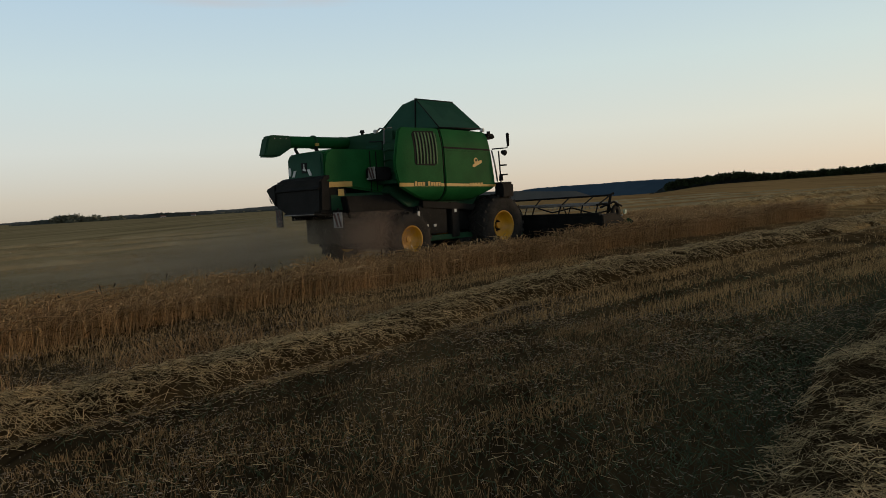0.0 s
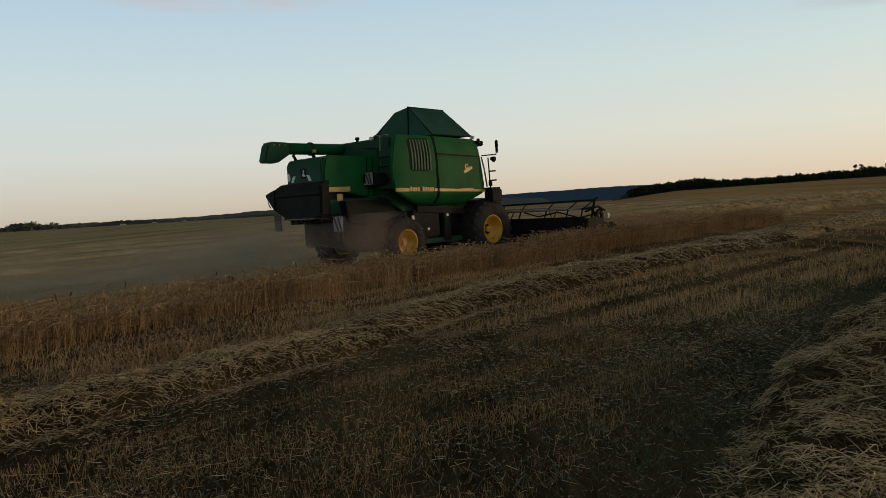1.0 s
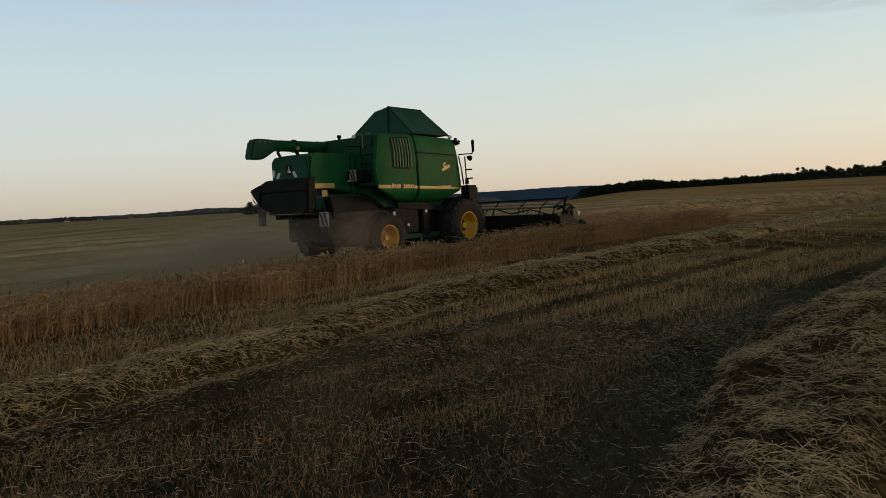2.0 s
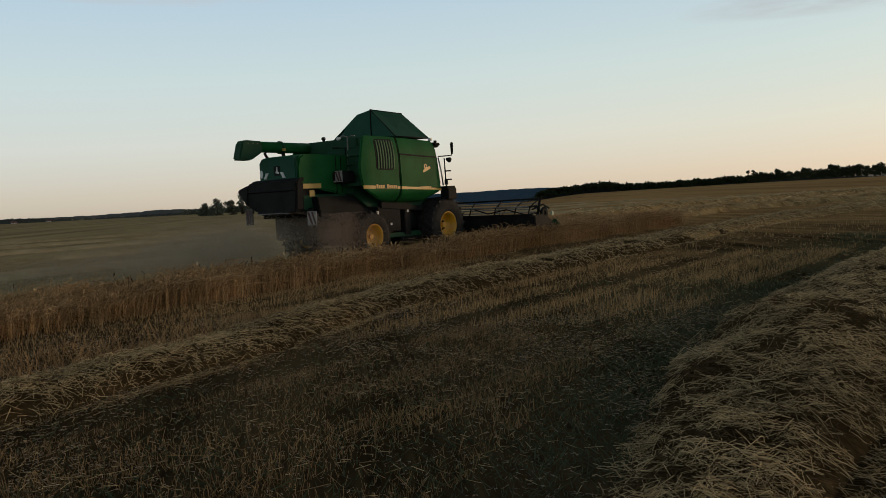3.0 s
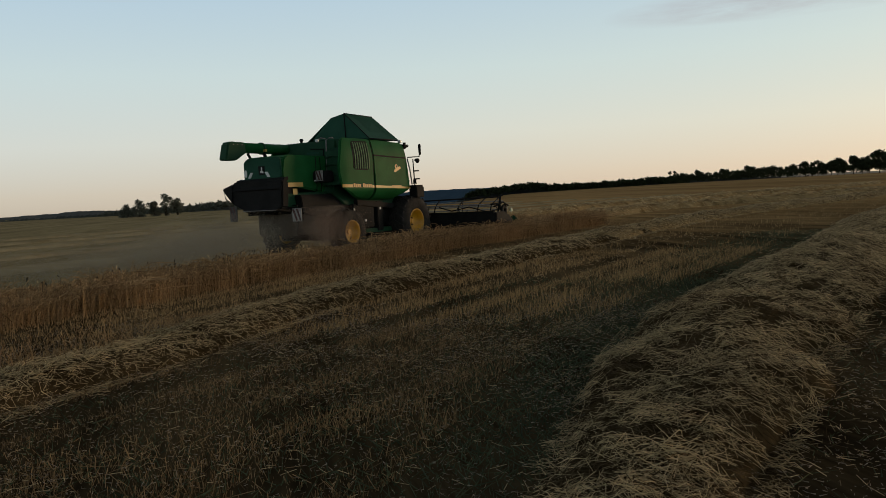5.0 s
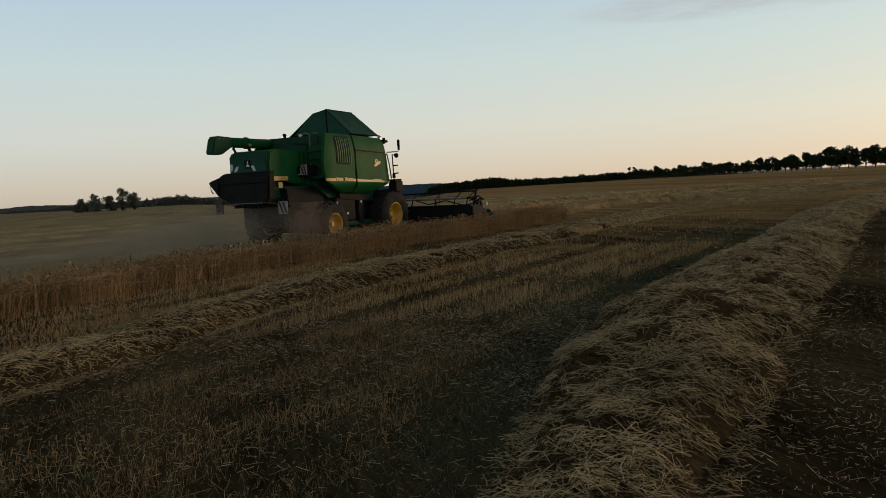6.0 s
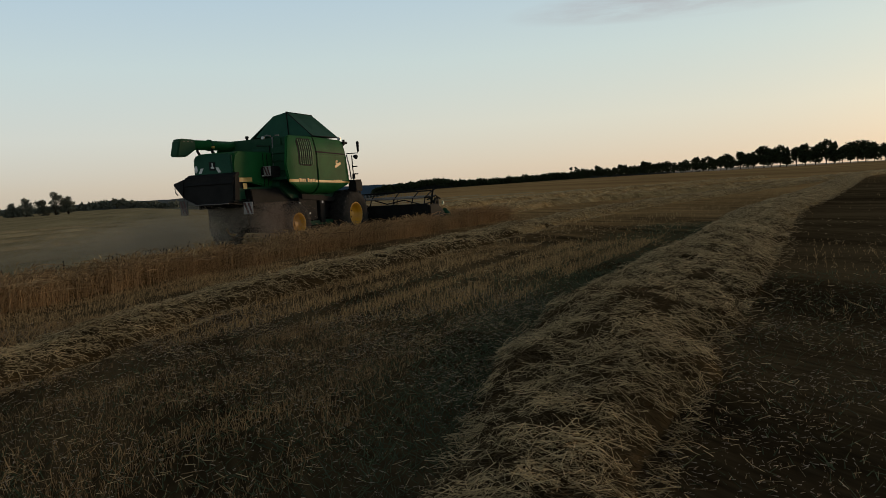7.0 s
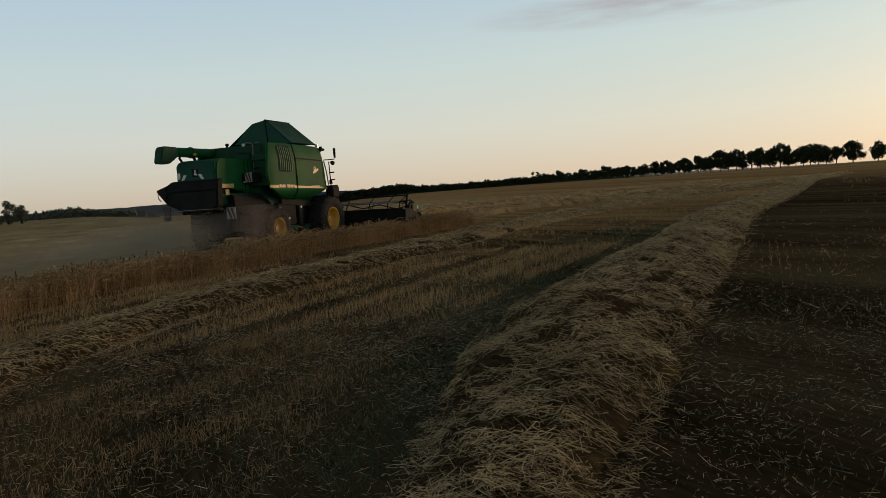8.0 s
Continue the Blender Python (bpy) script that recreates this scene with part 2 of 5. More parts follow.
def field_ground():
    """The ground's material: dark soil and chaff, golden stubble farther out, and the olive field beyond the crop."""
    m = bpy.data.materials.new("field_ground")
    m.use_nodes = True
    nt = m.node_tree
    link = nt.links.new
    bsdf = nt.nodes["Principled BSDF"]
    bsdf.inputs["Roughness"].default_value, bsdf.inputs["Specular IOR Level"].default_value = 0.95, 0.0
    tc = nt.nodes.new("ShaderNodeTexCoord")

    def calc(op, a, b=0.0):
        n = nt.nodes.new("ShaderNodeMath")
        n.operation = op
        for k, v in enumerate((a, b)):
            if isinstance(v, (int, float)):
                n.inputs[k].default_value = v
            else:
                link(v, n.inputs[k])
        return n.outputs[0]

    def along(way):
        n = nt.nodes.new("ShaderNodeVectorMath")
        n.operation = "DOT_PRODUCT"
        link(tc.outputs["Object"], n.inputs[0])
        n.inputs[1].default_value = way
        return n.outputs["Value"]

    def step(v, a, b):
        n = nt.nodes.new("ShaderNodeMapRange")
        n.interpolation_type = "SMOOTHSTEP"
        link(v, n.inputs["Value"])
        n.inputs["From Min"].default_value, n.inputs["From Max"].default_value = a, b
        return n.outputs[0]

    def grain(scale, fine, stretch, dark, light):
        mp = nt.nodes.new("ShaderNodeMapping")
        mp.inputs["Rotation"].default_value = (0, 0, radians(HEAD))
        mp.inputs["Scale"].default_value = stretch
        link(tc.outputs["Object"], mp.inputs[0])
        outs = []
        for sc, det in ((scale, 6), (fine, 3)):
            n = nt.nodes.new("ShaderNodeTexNoise")
            n.inputs["Scale"].default_value, n.inputs["Detail"].default_value = sc, det
            link(mp.outputs[0], n.inputs["Vector"])
            outs.append(n.outputs[0])
        fac = step(calc("ADD", outs[0], calc("MULTIPLY", outs[1], 0.5)), 0.45, 1.05)
        return blend(fac, dark, light), outs

    def blend(fac, a, b):
        n = nt.nodes.new("ShaderNodeMixRGB")
        link(fac, n.inputs[0])
        for k, v in ((1, a), (2, b)):
            if isinstance(v, tuple):
                n.inputs[k].default_value = (*v, 1)
            else:
                link(v, n.inputs[k])
        return n.outputs[0]

    soil, relief = grain(0.35, 9.0, (1.6, 0.22, 1), (0.024, 0.017, 0.009), (0.125, 0.090, 0.046))
    gold, patches = grain(0.02, 0.3, (3.0, 0.5, 1), (0.25, 0.155, 0.065), (0.50, 0.32, 0.14))
    olive, _ = grain(0.06, 0.9, (3.0, 0.3, 1), (0.22, 0.175, 0.09), (0.45, 0.355, 0.19))
    s, n = along(tuple(U)), along(tuple(N))
    x, y = along((1, 0, 0)), along((0, 1, 0))
    r = calc("SQRT", calc("ADD", calc("MULTIPLY", x, x), calc("MULTIPLY", y, y)))
    rough_r = calc("ADD", r, calc("MULTIPLY", calc("SUBTRACT", patches[1], 0.5), 60.0))
    past = calc("SUBTRACT", n, calc("MAXIMUM", -1.5, calc("SUBTRACT", calc("MULTIPLY", s, 0.087), 4.06)))
    bare = calc("MULTIPLY", step(past, 0.0, 0.8), calc("SUBTRACT", 1.0, step(rough_r, 60.0, 210.0)))
    far = calc("MULTIPLY", step(rough_r, 9.0, 60.0), calc("SUBTRACT", 1.0, bare))
    west = calc("MULTIPLY", step(calc("MULTIPLY", n, -1.0), 13.0, 13.6), step(calc("MULTIPLY", calc("DIVIDE", x, calc("MAXIMUM", r, 1.0)), -1.0), -0.16, -0.02))
    link(blend(west, blend(far, soil, gold), olive), bsdf.inputs["Base Color"])
    bp = nt.nodes.new("ShaderNodeBump")
    bp.inputs["Strength"].default_value, bp.inputs["Distance"].default_value = 0.8, 0.02
    link(calc("ADD", relief[0], calc("MULTIPLY", relief[1], 0.5)), bp.inputs["Height"])
    link(bp.outputs[0], bsdf.inputs["Normal"])
    return m


FIELD = field_ground()

# ---- mesh tools ----


def part(name, bm, mat, parent=None, label=""):
    me = bpy.data.meshes.new(name)
    bm.normal_update()
    bm.to_mesh(me)
    bm.free()
    me.materials.append(mat)
    ob = new(name, me)
    ob.parent = parent
    return tagged(ob, label)


def raw(name, verts, faces, mat, parent=None):
    """A mesh of one kind of face from arrays."""
    me = bpy.data.meshes.new(name)
    faces = np.asarray(faces, dtype=np.int32)
    k = faces.shape[1]
    me.vertices.add(len(verts))
    me.vertices.foreach_set("co", np.asarray(verts, dtype=np.float32).ravel())
    me.loops.add(faces.size)
    me.loops.foreach_set("vertex_index", faces.ravel())
    me.polygons.add(len(faces))
    me.polygons.foreach_set("loop_start", np.arange(0, faces.size, k, dtype=np.int32))
    me.update(calc_edges=True)
    me.materials.append(mat)
    ob = new(name, me)
    ob.parent = parent
    return ob


def tubes(name, pts, rad, mat, parent=None):
    """Many thin three-sided stalks: pts (n, k, 3), rad (n, k)."""
    n, k, _ = pts.shape
    way = pts[:, -1] - pts[:, 0]
    way /= np.linalg.norm(way, axis=1, keepdims=True) + 1e-9
    ref = np.where(np.abs(way[:, 2:3]) > 0.9, np.array([[1.0, 0, 0]]), np.array([[0, 0, 1.0]]))
    a = np.cross(way, ref)
    a /= np.linalg.norm(a, axis=1, keepdims=True) + 1e-9
    b = np.cross(way, a)
    spin = np.random.rand(n) * 6.283
    verts = np.empty((n, k, 3, 3))
    for j in range(3):
        ang = spin + j * 2.0944
        off = a * np.cos(ang)[:, None] + b * np.sin(ang)[:, None]
        verts[:, :, j] = pts + off[:, None, :] * rad[:, :, None]
    base = (np.arange(n) * k * 3)[:, None, None, None]
    ring = (np.arange(k - 1) * 3)[None, :, None, None]
    quad = np.array([[0, 1, 4, 3], [1, 2, 5, 4], [2, 0, 3, 5]])[None, None]
    return raw(name, verts.reshape(-1, 3), (base + ring + quad).reshape(-1, 4), mat, parent)


def spikes(name, foot, tip, rad, mat, parent=None):
    """Many three-sided stalks that taper to a point: small ones, cheap."""
    n = len(foot)
    way = tip - foot
    way /= np.linalg.norm(way, axis=1, keepdims=True) + 1e-9
    ref = np.where(np.abs(way[:, 2:]) > 0.9, np.array([[1.0, 0, 0]]), np.array([[0, 0, 1.0]]))
    a = np.cross(way, ref)
    a /= np.linalg.norm(a, axis=1, keepdims=True) + 1e-9
    b = np.cross(way, a)
    spin = np.random.rand(n) * 6.283
    verts = np.empty((n, 4, 3))
    for j in range(3):
        ang = spin + j * 2.0944
        verts[:, j] = foot + (a * np.cos(ang)[:, None] + b * np.sin(ang)[:, None]) * rad[:, None]
    verts[:, 3] = tip
    tri = (np.arange(n) * 4)[:, None, None] + np.array([[0, 1, 3], [1, 2, 3], [2, 0, 3]])[None]
    return raw(name, verts.reshape(-1, 3), tri.reshape(-1, 3), mat, parent)


def places(s, n, z):
    """Arrays of s, n, z to places."""
    u, v = np.array(U), np.array(N)
    return s[:, None] * u + n[:, None] * v + z[:, None] * np.array([0, 0, 1.0])


def slab(outline, x0, x1, bevel=0.012, axis="x"):
    """An outline extruded along one axis, with softened edges. x: outline is (y, z); y: (x, z); z: (x, y)."""
    bm = bmesh.new()
    put = {"x": lambda p, d: (d, p[0], p[1]), "y": lambda p, d: (p[0], d, p[1]), "z": lambda p, d: (p[0], p[1], d)}[axis]
    lo = [bm.verts.new(put(p, x0)) for p in outline]
    hi = [bm.verts.new(put(p, x1)) for p in outline]
    bm.faces.new(lo)
    bm.faces.new(hi[::-1])
    for i in range(len(outline)):
        j = (i + 1) % len(outline)
        bm.faces.new((lo[j], lo[i], hi[i], hi[j]))
    bmesh.ops.recalc_face_normals(bm, faces=bm.faces)
    if bevel:
        bmesh.ops.bevel(bm, geom=list(bm.edges), offset=bevel, segments=2, affect="EDGES", clamp_overlap=True)
    return bm


def block(x0, x1, y0, y1, z0, z1, bevel=0.015):
    return slab([(y0, z0), (y1, z0), (y1, z1), (y0, z1)], x0, x1, bevel)


def pipe(points, r, sides=8, bm=None):
    """A round bar through points, with closed ends."""
    bm = bm or bmesh.new()
    pts = [Vector(p) for p in points]
    rings = []
    for i, p in enumerate(pts):
        d = (pts[min(i + 1, len(pts) - 1)] - pts[max(i - 1, 0)]).normalized()
        ref = Vector((0, 0, 1)) if abs(d.z) < 0.9 else Vector((1, 0, 0))
        a = d.cross(ref).normalized()
        b = d.cross(a)
        rr = r[i] if isinstance(r, (list, tuple)) else r
        rings.append([bm.verts.new(p + (a * math.cos(t) + b * math.sin(t)) * rr) for t in (k * 2 * math.pi / sides for k in range(sides))])
    for q, w in zip(rings, rings[1:]):
        for k in range(sides):
            bm.faces.new((q[k], q[(k + 1) % sides], w[(k + 1) % sides], w[k]))
    bm.faces.new(rings[0])
    bm.faces.new(rings[-1][::-1])
    bmesh.ops.recalc_face_normals(bm, faces=bm.faces)
    for f in bm.faces:
        f.smooth = len(f.verts) == 4
    return bm


def lathe(profile, sides=40, bm=None):
    """A profile of (x, radius) turned about the x axis; a closed loop of points."""
    bm = bm or bmesh.new()
    rings = [[bm.verts.new((x, r * math.cos(a), r * math.sin(a))) for x, r in profile] for a in (k * 2 * math.pi / sides for k in range(sides))]
    m = len(profile)
    for k in range(sides):
        q, w = rings[k], rings[(k + 1) % sides]
        for i in range(m):
            f = bm.faces.new((q[i], q[(i + 1) % m], w[(i + 1) % m], w[i]))
            f.smooth = True
    bmesh.ops.recalc_face_normals(bm, faces=bm.faces)
    return bm


def wavy(x, y, scale):
    return noise.noise((x * scale, y * scale, 3.7))


def lattice(x, y, scale, seed=0):
    """Smooth noise from 0 to 1 over arrays."""
    x, y = np.asarray(x) * scale + 137.3 * seed, np.asarray(y) * scale - 91.7 * seed
    i, j = np.floor(x), np.floor(y)
    u, v = x - i, y - j
    u, v = u * u * (3 - 2 * u), v * v * (3 - 2 * v)

    def knot(a, b):
        q = np.sin(a * 127.1 + b * 311.7) * 43758.5453
        return q - np.floor(q)
    low = knot(i, j) * (1 - u) + knot(i + 1, j) * u
    top = knot(i, j + 1) * (1 - u) + knot(i + 1, j + 1) * u
    return low * (1 - v) + top * v

# ---- ground, field, distance ----


def smooth(a, b, x):
    t = min(1.0, max(0.0, (x - a) / (b - a)))
    return t * t * (3 - 2 * t)


def ground_height(x, y):
    r, az = math.hypot(x, y), math.degrees(math.atan2(x, y))
    z = smooth(12, 34, az) * (1 - smooth(75, 110, az)) * smooth(110, 340, r) * (1.5 + 0.0019 * min(r, 1500))
    # the land falls away ahead of the blue hill
    z -= smooth(-1, 5, az) * (1 - smooth(14, 20, az)) * smooth(130, 420, r) * 0.0075 * min(r, 2600)
    if r < 70:
        z += (0.035 * wavy(x, y, 0.35) + 0.02 * wavy(x, y, 1.7)) * smooth(0.0, 2.0, r)
    return z


def ground_sheet():
    radii = [0.0] + [0.35 * 1.045 ** k for k in range(212)]
    sides = 240
    verts, faces = [(0, 0, ground_height(0, 0))], []
    for r in radii[1:]:
        for k in range(sides):
            a = k * 2 * math.pi / sides
            x, y = r * math.sin(a), r * math.cos(a)
            verts.append((x, y, ground_height(x, y)))
    faces += [(0, 1 + k, 1 + (k + 1) % sides) for k in range(sides)]
    for i in range(len(radii) - 2):
        for k in range(sides):
            a, b = 1 + i * sides + k, 1 + i * sides + (k + 1) % sides
            faces.append((a, a + sides, b + sides, b))
    me = bpy.data.meshes.new("ground")
    me.from_pydata(verts, [], faces)
    me.materials.append(FIELD)
    ob = new("ground", me)
    bm = bmesh.new()
    bm.from_mesh(me)
    bmesh.ops.recalc_face_normals(bm, faces=bm.faces)
    bm.to_mesh(me)
    bm.free()
    return tagged(ob, "wide flat stubble field of dark soil and chaff", "ground", kind="structure")


NEAR_SWATH = dict(s=(-12, 1, 3, 5, 8, 13, 19, 30, 48, 72, 101, 140), n=(-1.0, -1.02, -1.08, -1.38, -1.69, -1.66, -1.46, -1.45, 0.3, 2.2, 4.5, 9.0), half=(0.38, 0.40, 0.47, 0.68, 0.98, 1.02, 0.94, 1.0, 1.0, 1.0, 1.0, 1.0), high=0.36)
FAR_SWATH = dict(s=(-10, 1.6, 3.5, 5.5, 8.3, 10, 16, 24, 36, 52, 75, 110, 150), n=(-6.4, -6.75, -6.9, -7.15, -7.95, -8.2, -8.55, -8.75, -8.8, -6.4, -2.2, 3.0, 9.0), half=(0.55, 0.58, 0.6, 0.6, 0.62, 0.68, 0.75, 0.8, 0.85, 0.9, 0.9, 0.9, 0.9), high=0.33)
BEND_SWATH = dict(s=(39, 50, 58, 70, 90, 115, 150), n=(-15.5, -15.9, -13.5, -7.5, -0.5, 6.5, 14.0), half=(0.9,) * 7, high=0.55)
BACK_SWATH = dict(s=(40, 60, 86, 115, 150), n=(-21.5, -23.5, -20.5, -14.0, -6.0), half=(0.9,) * 5, high=0.55)


def centre(sw, s):
    return np.interp(s, sw["s"], sw["n"])


ground_sheet()


def halfway(sw, s):
    return np.interp(s, sw["s"], sw["half"])


def mound_height(sw, s, n):
    """Height of a swath's matted straw over the ground, by place (arrays)."""
    d = (n - centre(sw, s)) / (halfway(sw, s) * (0.78 + 0.44 * lattice(s, n * 0.3, 0.9, 1)))
    heap = lattice(s, n * 1.3, 0.75, 2)
    lump = 0.46 + 0.36 * heap + 0.28 * lattice(s, n, 2.0, 3) + 0.20 * lattice(s, n, 4.7, 4) + 0.10 * lattice(s, n, 9.5, 5) - 0.06
    return sw["high"] * np.minimum(1, halfway(sw, s) + 0.12) * lump * np.clip(1 - d * d, 0, 1) ** 0.52


def swath(sw, s0, s1, step, across, label, straws, long, thick, bent=0, scatter=1.0, pale_from=-99, mats=None, gaps=((3, 6, 11, 18), (0.06, 0.0, -0.08, -0.2)), under_layer=0):
    under, pale = mats or (MOUND_MID, MOUND_FAR)
    ss = np.arange(s0, s1, step)
    ks = np.linspace(-1.2, 1.2, across)
    S, Kk = np.meshgrid(ss, ks, indexing="ij")
    Nn = centre(sw, S) + Kk * halfway(sw, S)
    H = mound_height(sw, S, Nn)
    Z = H * 0.80 - 0.012 - np.where(H < 0.02, 0.07, 0.0)
    v = places(S.ravel(), Nn.ravel(), Z.ravel())
    v[:, 2] += np.array([ground_height(p[0], p[1]) for p in v])
    i, j = np.meshgrid(np.arange(len(ss) - 1), np.arange(across - 1), indexing="ij")
    a = (i * across + j).ravel()
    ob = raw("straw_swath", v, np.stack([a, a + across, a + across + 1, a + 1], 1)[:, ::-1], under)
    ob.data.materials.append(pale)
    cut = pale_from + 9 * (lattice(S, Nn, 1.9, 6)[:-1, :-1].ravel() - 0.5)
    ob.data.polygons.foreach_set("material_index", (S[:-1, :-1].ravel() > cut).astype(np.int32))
    tagged(ob, label, "straw swath", "straw swaths on the field", "stuff")
    # loose straws on the mound, more of them towards the near end; some are bent, and hollows stay open between them,
    # dark from the shade colour beneath
    for count, knees in ((straws - bent, 2), (bent, 3), (under_layer, 1)):
        if not count:
            continue
        q = np.random.rand(count)
        first = max(s0, 0.6)
        s = first + (s1 - first) * q ** scatter
        tail = count // 16 if s0 < first else 0
        s[:tail] = np.random.uniform(s0, first, tail)
        n = centre(sw, s) + np.random.uniform(-1, 1, count) * halfway(sw, s) * np.where(np.random.rand(count) < 0.08, 1.4, 1.12)
        open_gap = lattice(s, n, 6.5, 7) * 0.55 + lattice(s, n, 2.7, 8) * 0.45
        keep = (knees == 1) | (open_gap > np.random.uniform(0.30, 0.68, count) + np.interp(s, *gaps))
        s, n = s[keep], n[keep]
        k = len(s)
        z = mound_height(sw, s, n)
        slope_s = (mound_height(sw, s + 0.04, n) - z) / 0.04
        slope_n = (mound_height(sw, s, n + 0.04) - z) / 0.04
        yaw = np.random.rand(k) * 6.283
        ds, dn = np.cos(yaw), np.sin(yaw)
        rise = 0.8 * np.clip(ds * slope_s + dn * slope_n, -0.7, 0.7) + np.random.normal(0.03, 0.30, k)
        d = ds[:, None] * np.array(U) + dn[:, None] * np.array(N) + rise[:, None] * np.array([0, 0, 1.0])
        d /= np.linalg.norm(d, axis=1, keepdims=True)
        ln = np.random.uniform(*long, k) * np.where(np.random.rand(k) < 0.10, 1.6, 1.0)
        mid = places(s, n, z + 0.008 + np.abs(np.random.normal(0, 0.020, k)))
        ends = [mid - d * ln[:, None] / 2, mid + d * ln[:, None] / 2]
        # the under layer is coloured as shade beneath the loose straws
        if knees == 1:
            spikes("under_straw_shade", ends[0] - np.array([0, 0, 0.012]), ends[1] - np.array([0, 0, 0.012]), np.random.uniform(*thick, k) * 1.5 * (1 + np.maximum(s - 6, 0) / 14), SHADE_STRAW, ob)["kind"] = "stuff"
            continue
        if knees == 3:
            ends.insert(1, mid + np.random.normal(0, 0.09, (k, 3)) * ln[:, None] + np.array([0, 0, 0.012]))
        pts = np.stack(ends, 1)
        pts[:, :, 2] = np.maximum(pts[:, :, 2], 0.01)
        rad = (np.random.uniform(*thick, k) * (1 + np.maximum(s - 6, 0) / 14))[:, None] * np.ones((1, knees))
        tubes("loose_straw", pts, rad, STRAW, ob)["kind"] = "stuff"
    return ob


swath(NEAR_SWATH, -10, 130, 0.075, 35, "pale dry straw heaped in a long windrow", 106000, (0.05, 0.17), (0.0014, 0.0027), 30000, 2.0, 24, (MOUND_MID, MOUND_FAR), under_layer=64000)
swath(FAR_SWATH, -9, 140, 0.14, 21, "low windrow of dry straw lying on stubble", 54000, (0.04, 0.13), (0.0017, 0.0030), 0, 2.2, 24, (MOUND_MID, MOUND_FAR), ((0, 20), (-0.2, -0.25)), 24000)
swath(BEND_SWATH, 40, 145, 0.3, 13, "distant straw windrow bending across the headland", 5000, (0.15, 0.35), (0.002, 0.0035), 0, 1.3)
swath(BACK_SWATH, 41, 145, 0.3, 13, "distant straw windrow behind the standing crop", 4000, (0.15, 0.35), (0.002, 0.0035), 0, 1.3)
for off in (-23.5, -31.5, -40.0, -49.0, -59.0):
    side = dict(s=(-30, 20, 130), n=(off + 1.0, off, off - 1.0), half=(1.1,) * 3, high=0.24)
    swath(side, -5 - 0.3 * off, 120, 0.4, 11, "faint windrow of straw on the cut field", 0, (0.3, 0.6), (0.006, 0.010), mats=(LEFT_SWATH, LEFT_SWATH))


def crop_edge(s):
    """How far the crop's near edge stands off its straight line."""
    return np.interp(s, (1, 2.4, 4.7, 8.3, 13, 22, 31), (1.3, 1.2, 0.85, 0.2, -0.05, -0.55, -0.7))


def in_crop(s, n):
    return (n < -11.7 + crop_edge(s)) & (n > -13.2) & (s < 34.2) & (s > -7) | (n < -12.6) & (n > -20.4) & (s > 19) & (s < 34.2)


def stubble(count, r0, r1, tall, thick, label, lean=0.16, sweep=(-36, 62), mat=None):
    """Cut stalks in drilled rows along the harvester's way, over a stretch of the field in front of the standpoint."""
    az = np.radians(np.random.uniform(*sweep, count))
    r = np.sqrt(np.random.uniform(r0 * r0, r1 * r1, count))
    x, y = r * np.sin(az), r * np.cos(az)
    s, n = x * U.x + y * U.y, x * N.x + y * N.y
    # stalks stand in tufts along the drilled rows
    n = np.round(n / 0.135) * 0.135 + np.random.normal(0, 0.016, count)
    s = np.round(s / 0.085) * 0.085 + np.random.normal(0, 0.017, count) + 0.04 * np.sin(n * 37)
    keep = ~in_crop(s, n) & ((n > -13.3) | (r < 30))
    for sw in (NEAR_SWATH, FAR_SWATH):
        keep &= np.abs(n - centre(sw, s)) > halfway(sw, s) * 0.9
    edge, mid = halfway(NEAR_SWATH, s), centre(NEAR_SWATH, s)
    track = np.minimum(np.abs(n - mid + edge + 0.35) / 0.5, np.abs(n - mid - edge - 1.3) / 1.5)
    track = np.minimum(track, np.abs(n + 5.9) / 0.3)
    keep &= (track > 1) | (np.random.rand(count) < 0.35)
    bare = (n > mid + edge) & (s < 75)
    keep &= ~bare | (np.random.rand(count) < np.interp(r, (8, 25), (0.60, 0.15)))
    track = np.where(bare, 0.0, track)
    thin = np.sin(0.9 * s + 1.3 * n) + np.sin(2.3 * s - 0.7 * n) + np.sin(0.37 * s + 3.1 * n)
    keep &= (thin > -1.3) | (np.random.rand(count) < 0.45)
    # fuller and thinner drill passes
    keep &= np.random.rand(count) < 0.62 + 0.38 * np.sin(6.6 * n + 0.5 * np.sin(0.6 * s))
    s, n, track = s[keep], n[keep], track[keep]
    k = len(s)
    h = np.random.uniform(*tall, k) * (0.65 + 0.7 * lattice(s, n, 0.8, 11)) * np.where(track > 1, 1, 0.5) * np.where(np.random.rand(k) < 0.04, 1.6, 1)
    p0 = places(s, n, np.full(k, -0.03))
    flat = np.where(np.random.rand(k) < 0.10, 5.0, 1.0)[:, None]
    top = p0 + np.concatenate([np.random.normal(0, lean, (k, 2)) * flat, np.ones((k, 1))], 1) * h[:, None]
    w = np.random.uniform(*thick, k)
    ob = tubes("stubble", np.stack([p0, top], 1), np.stack([w, w * 0.9], 1), mat or STUBBLE) if r1 < 9 else spikes("stubble", p0, top, w * 1.6, mat or STUBBLE)
    return tagged(ob, label, "stubble", kind="stuff")


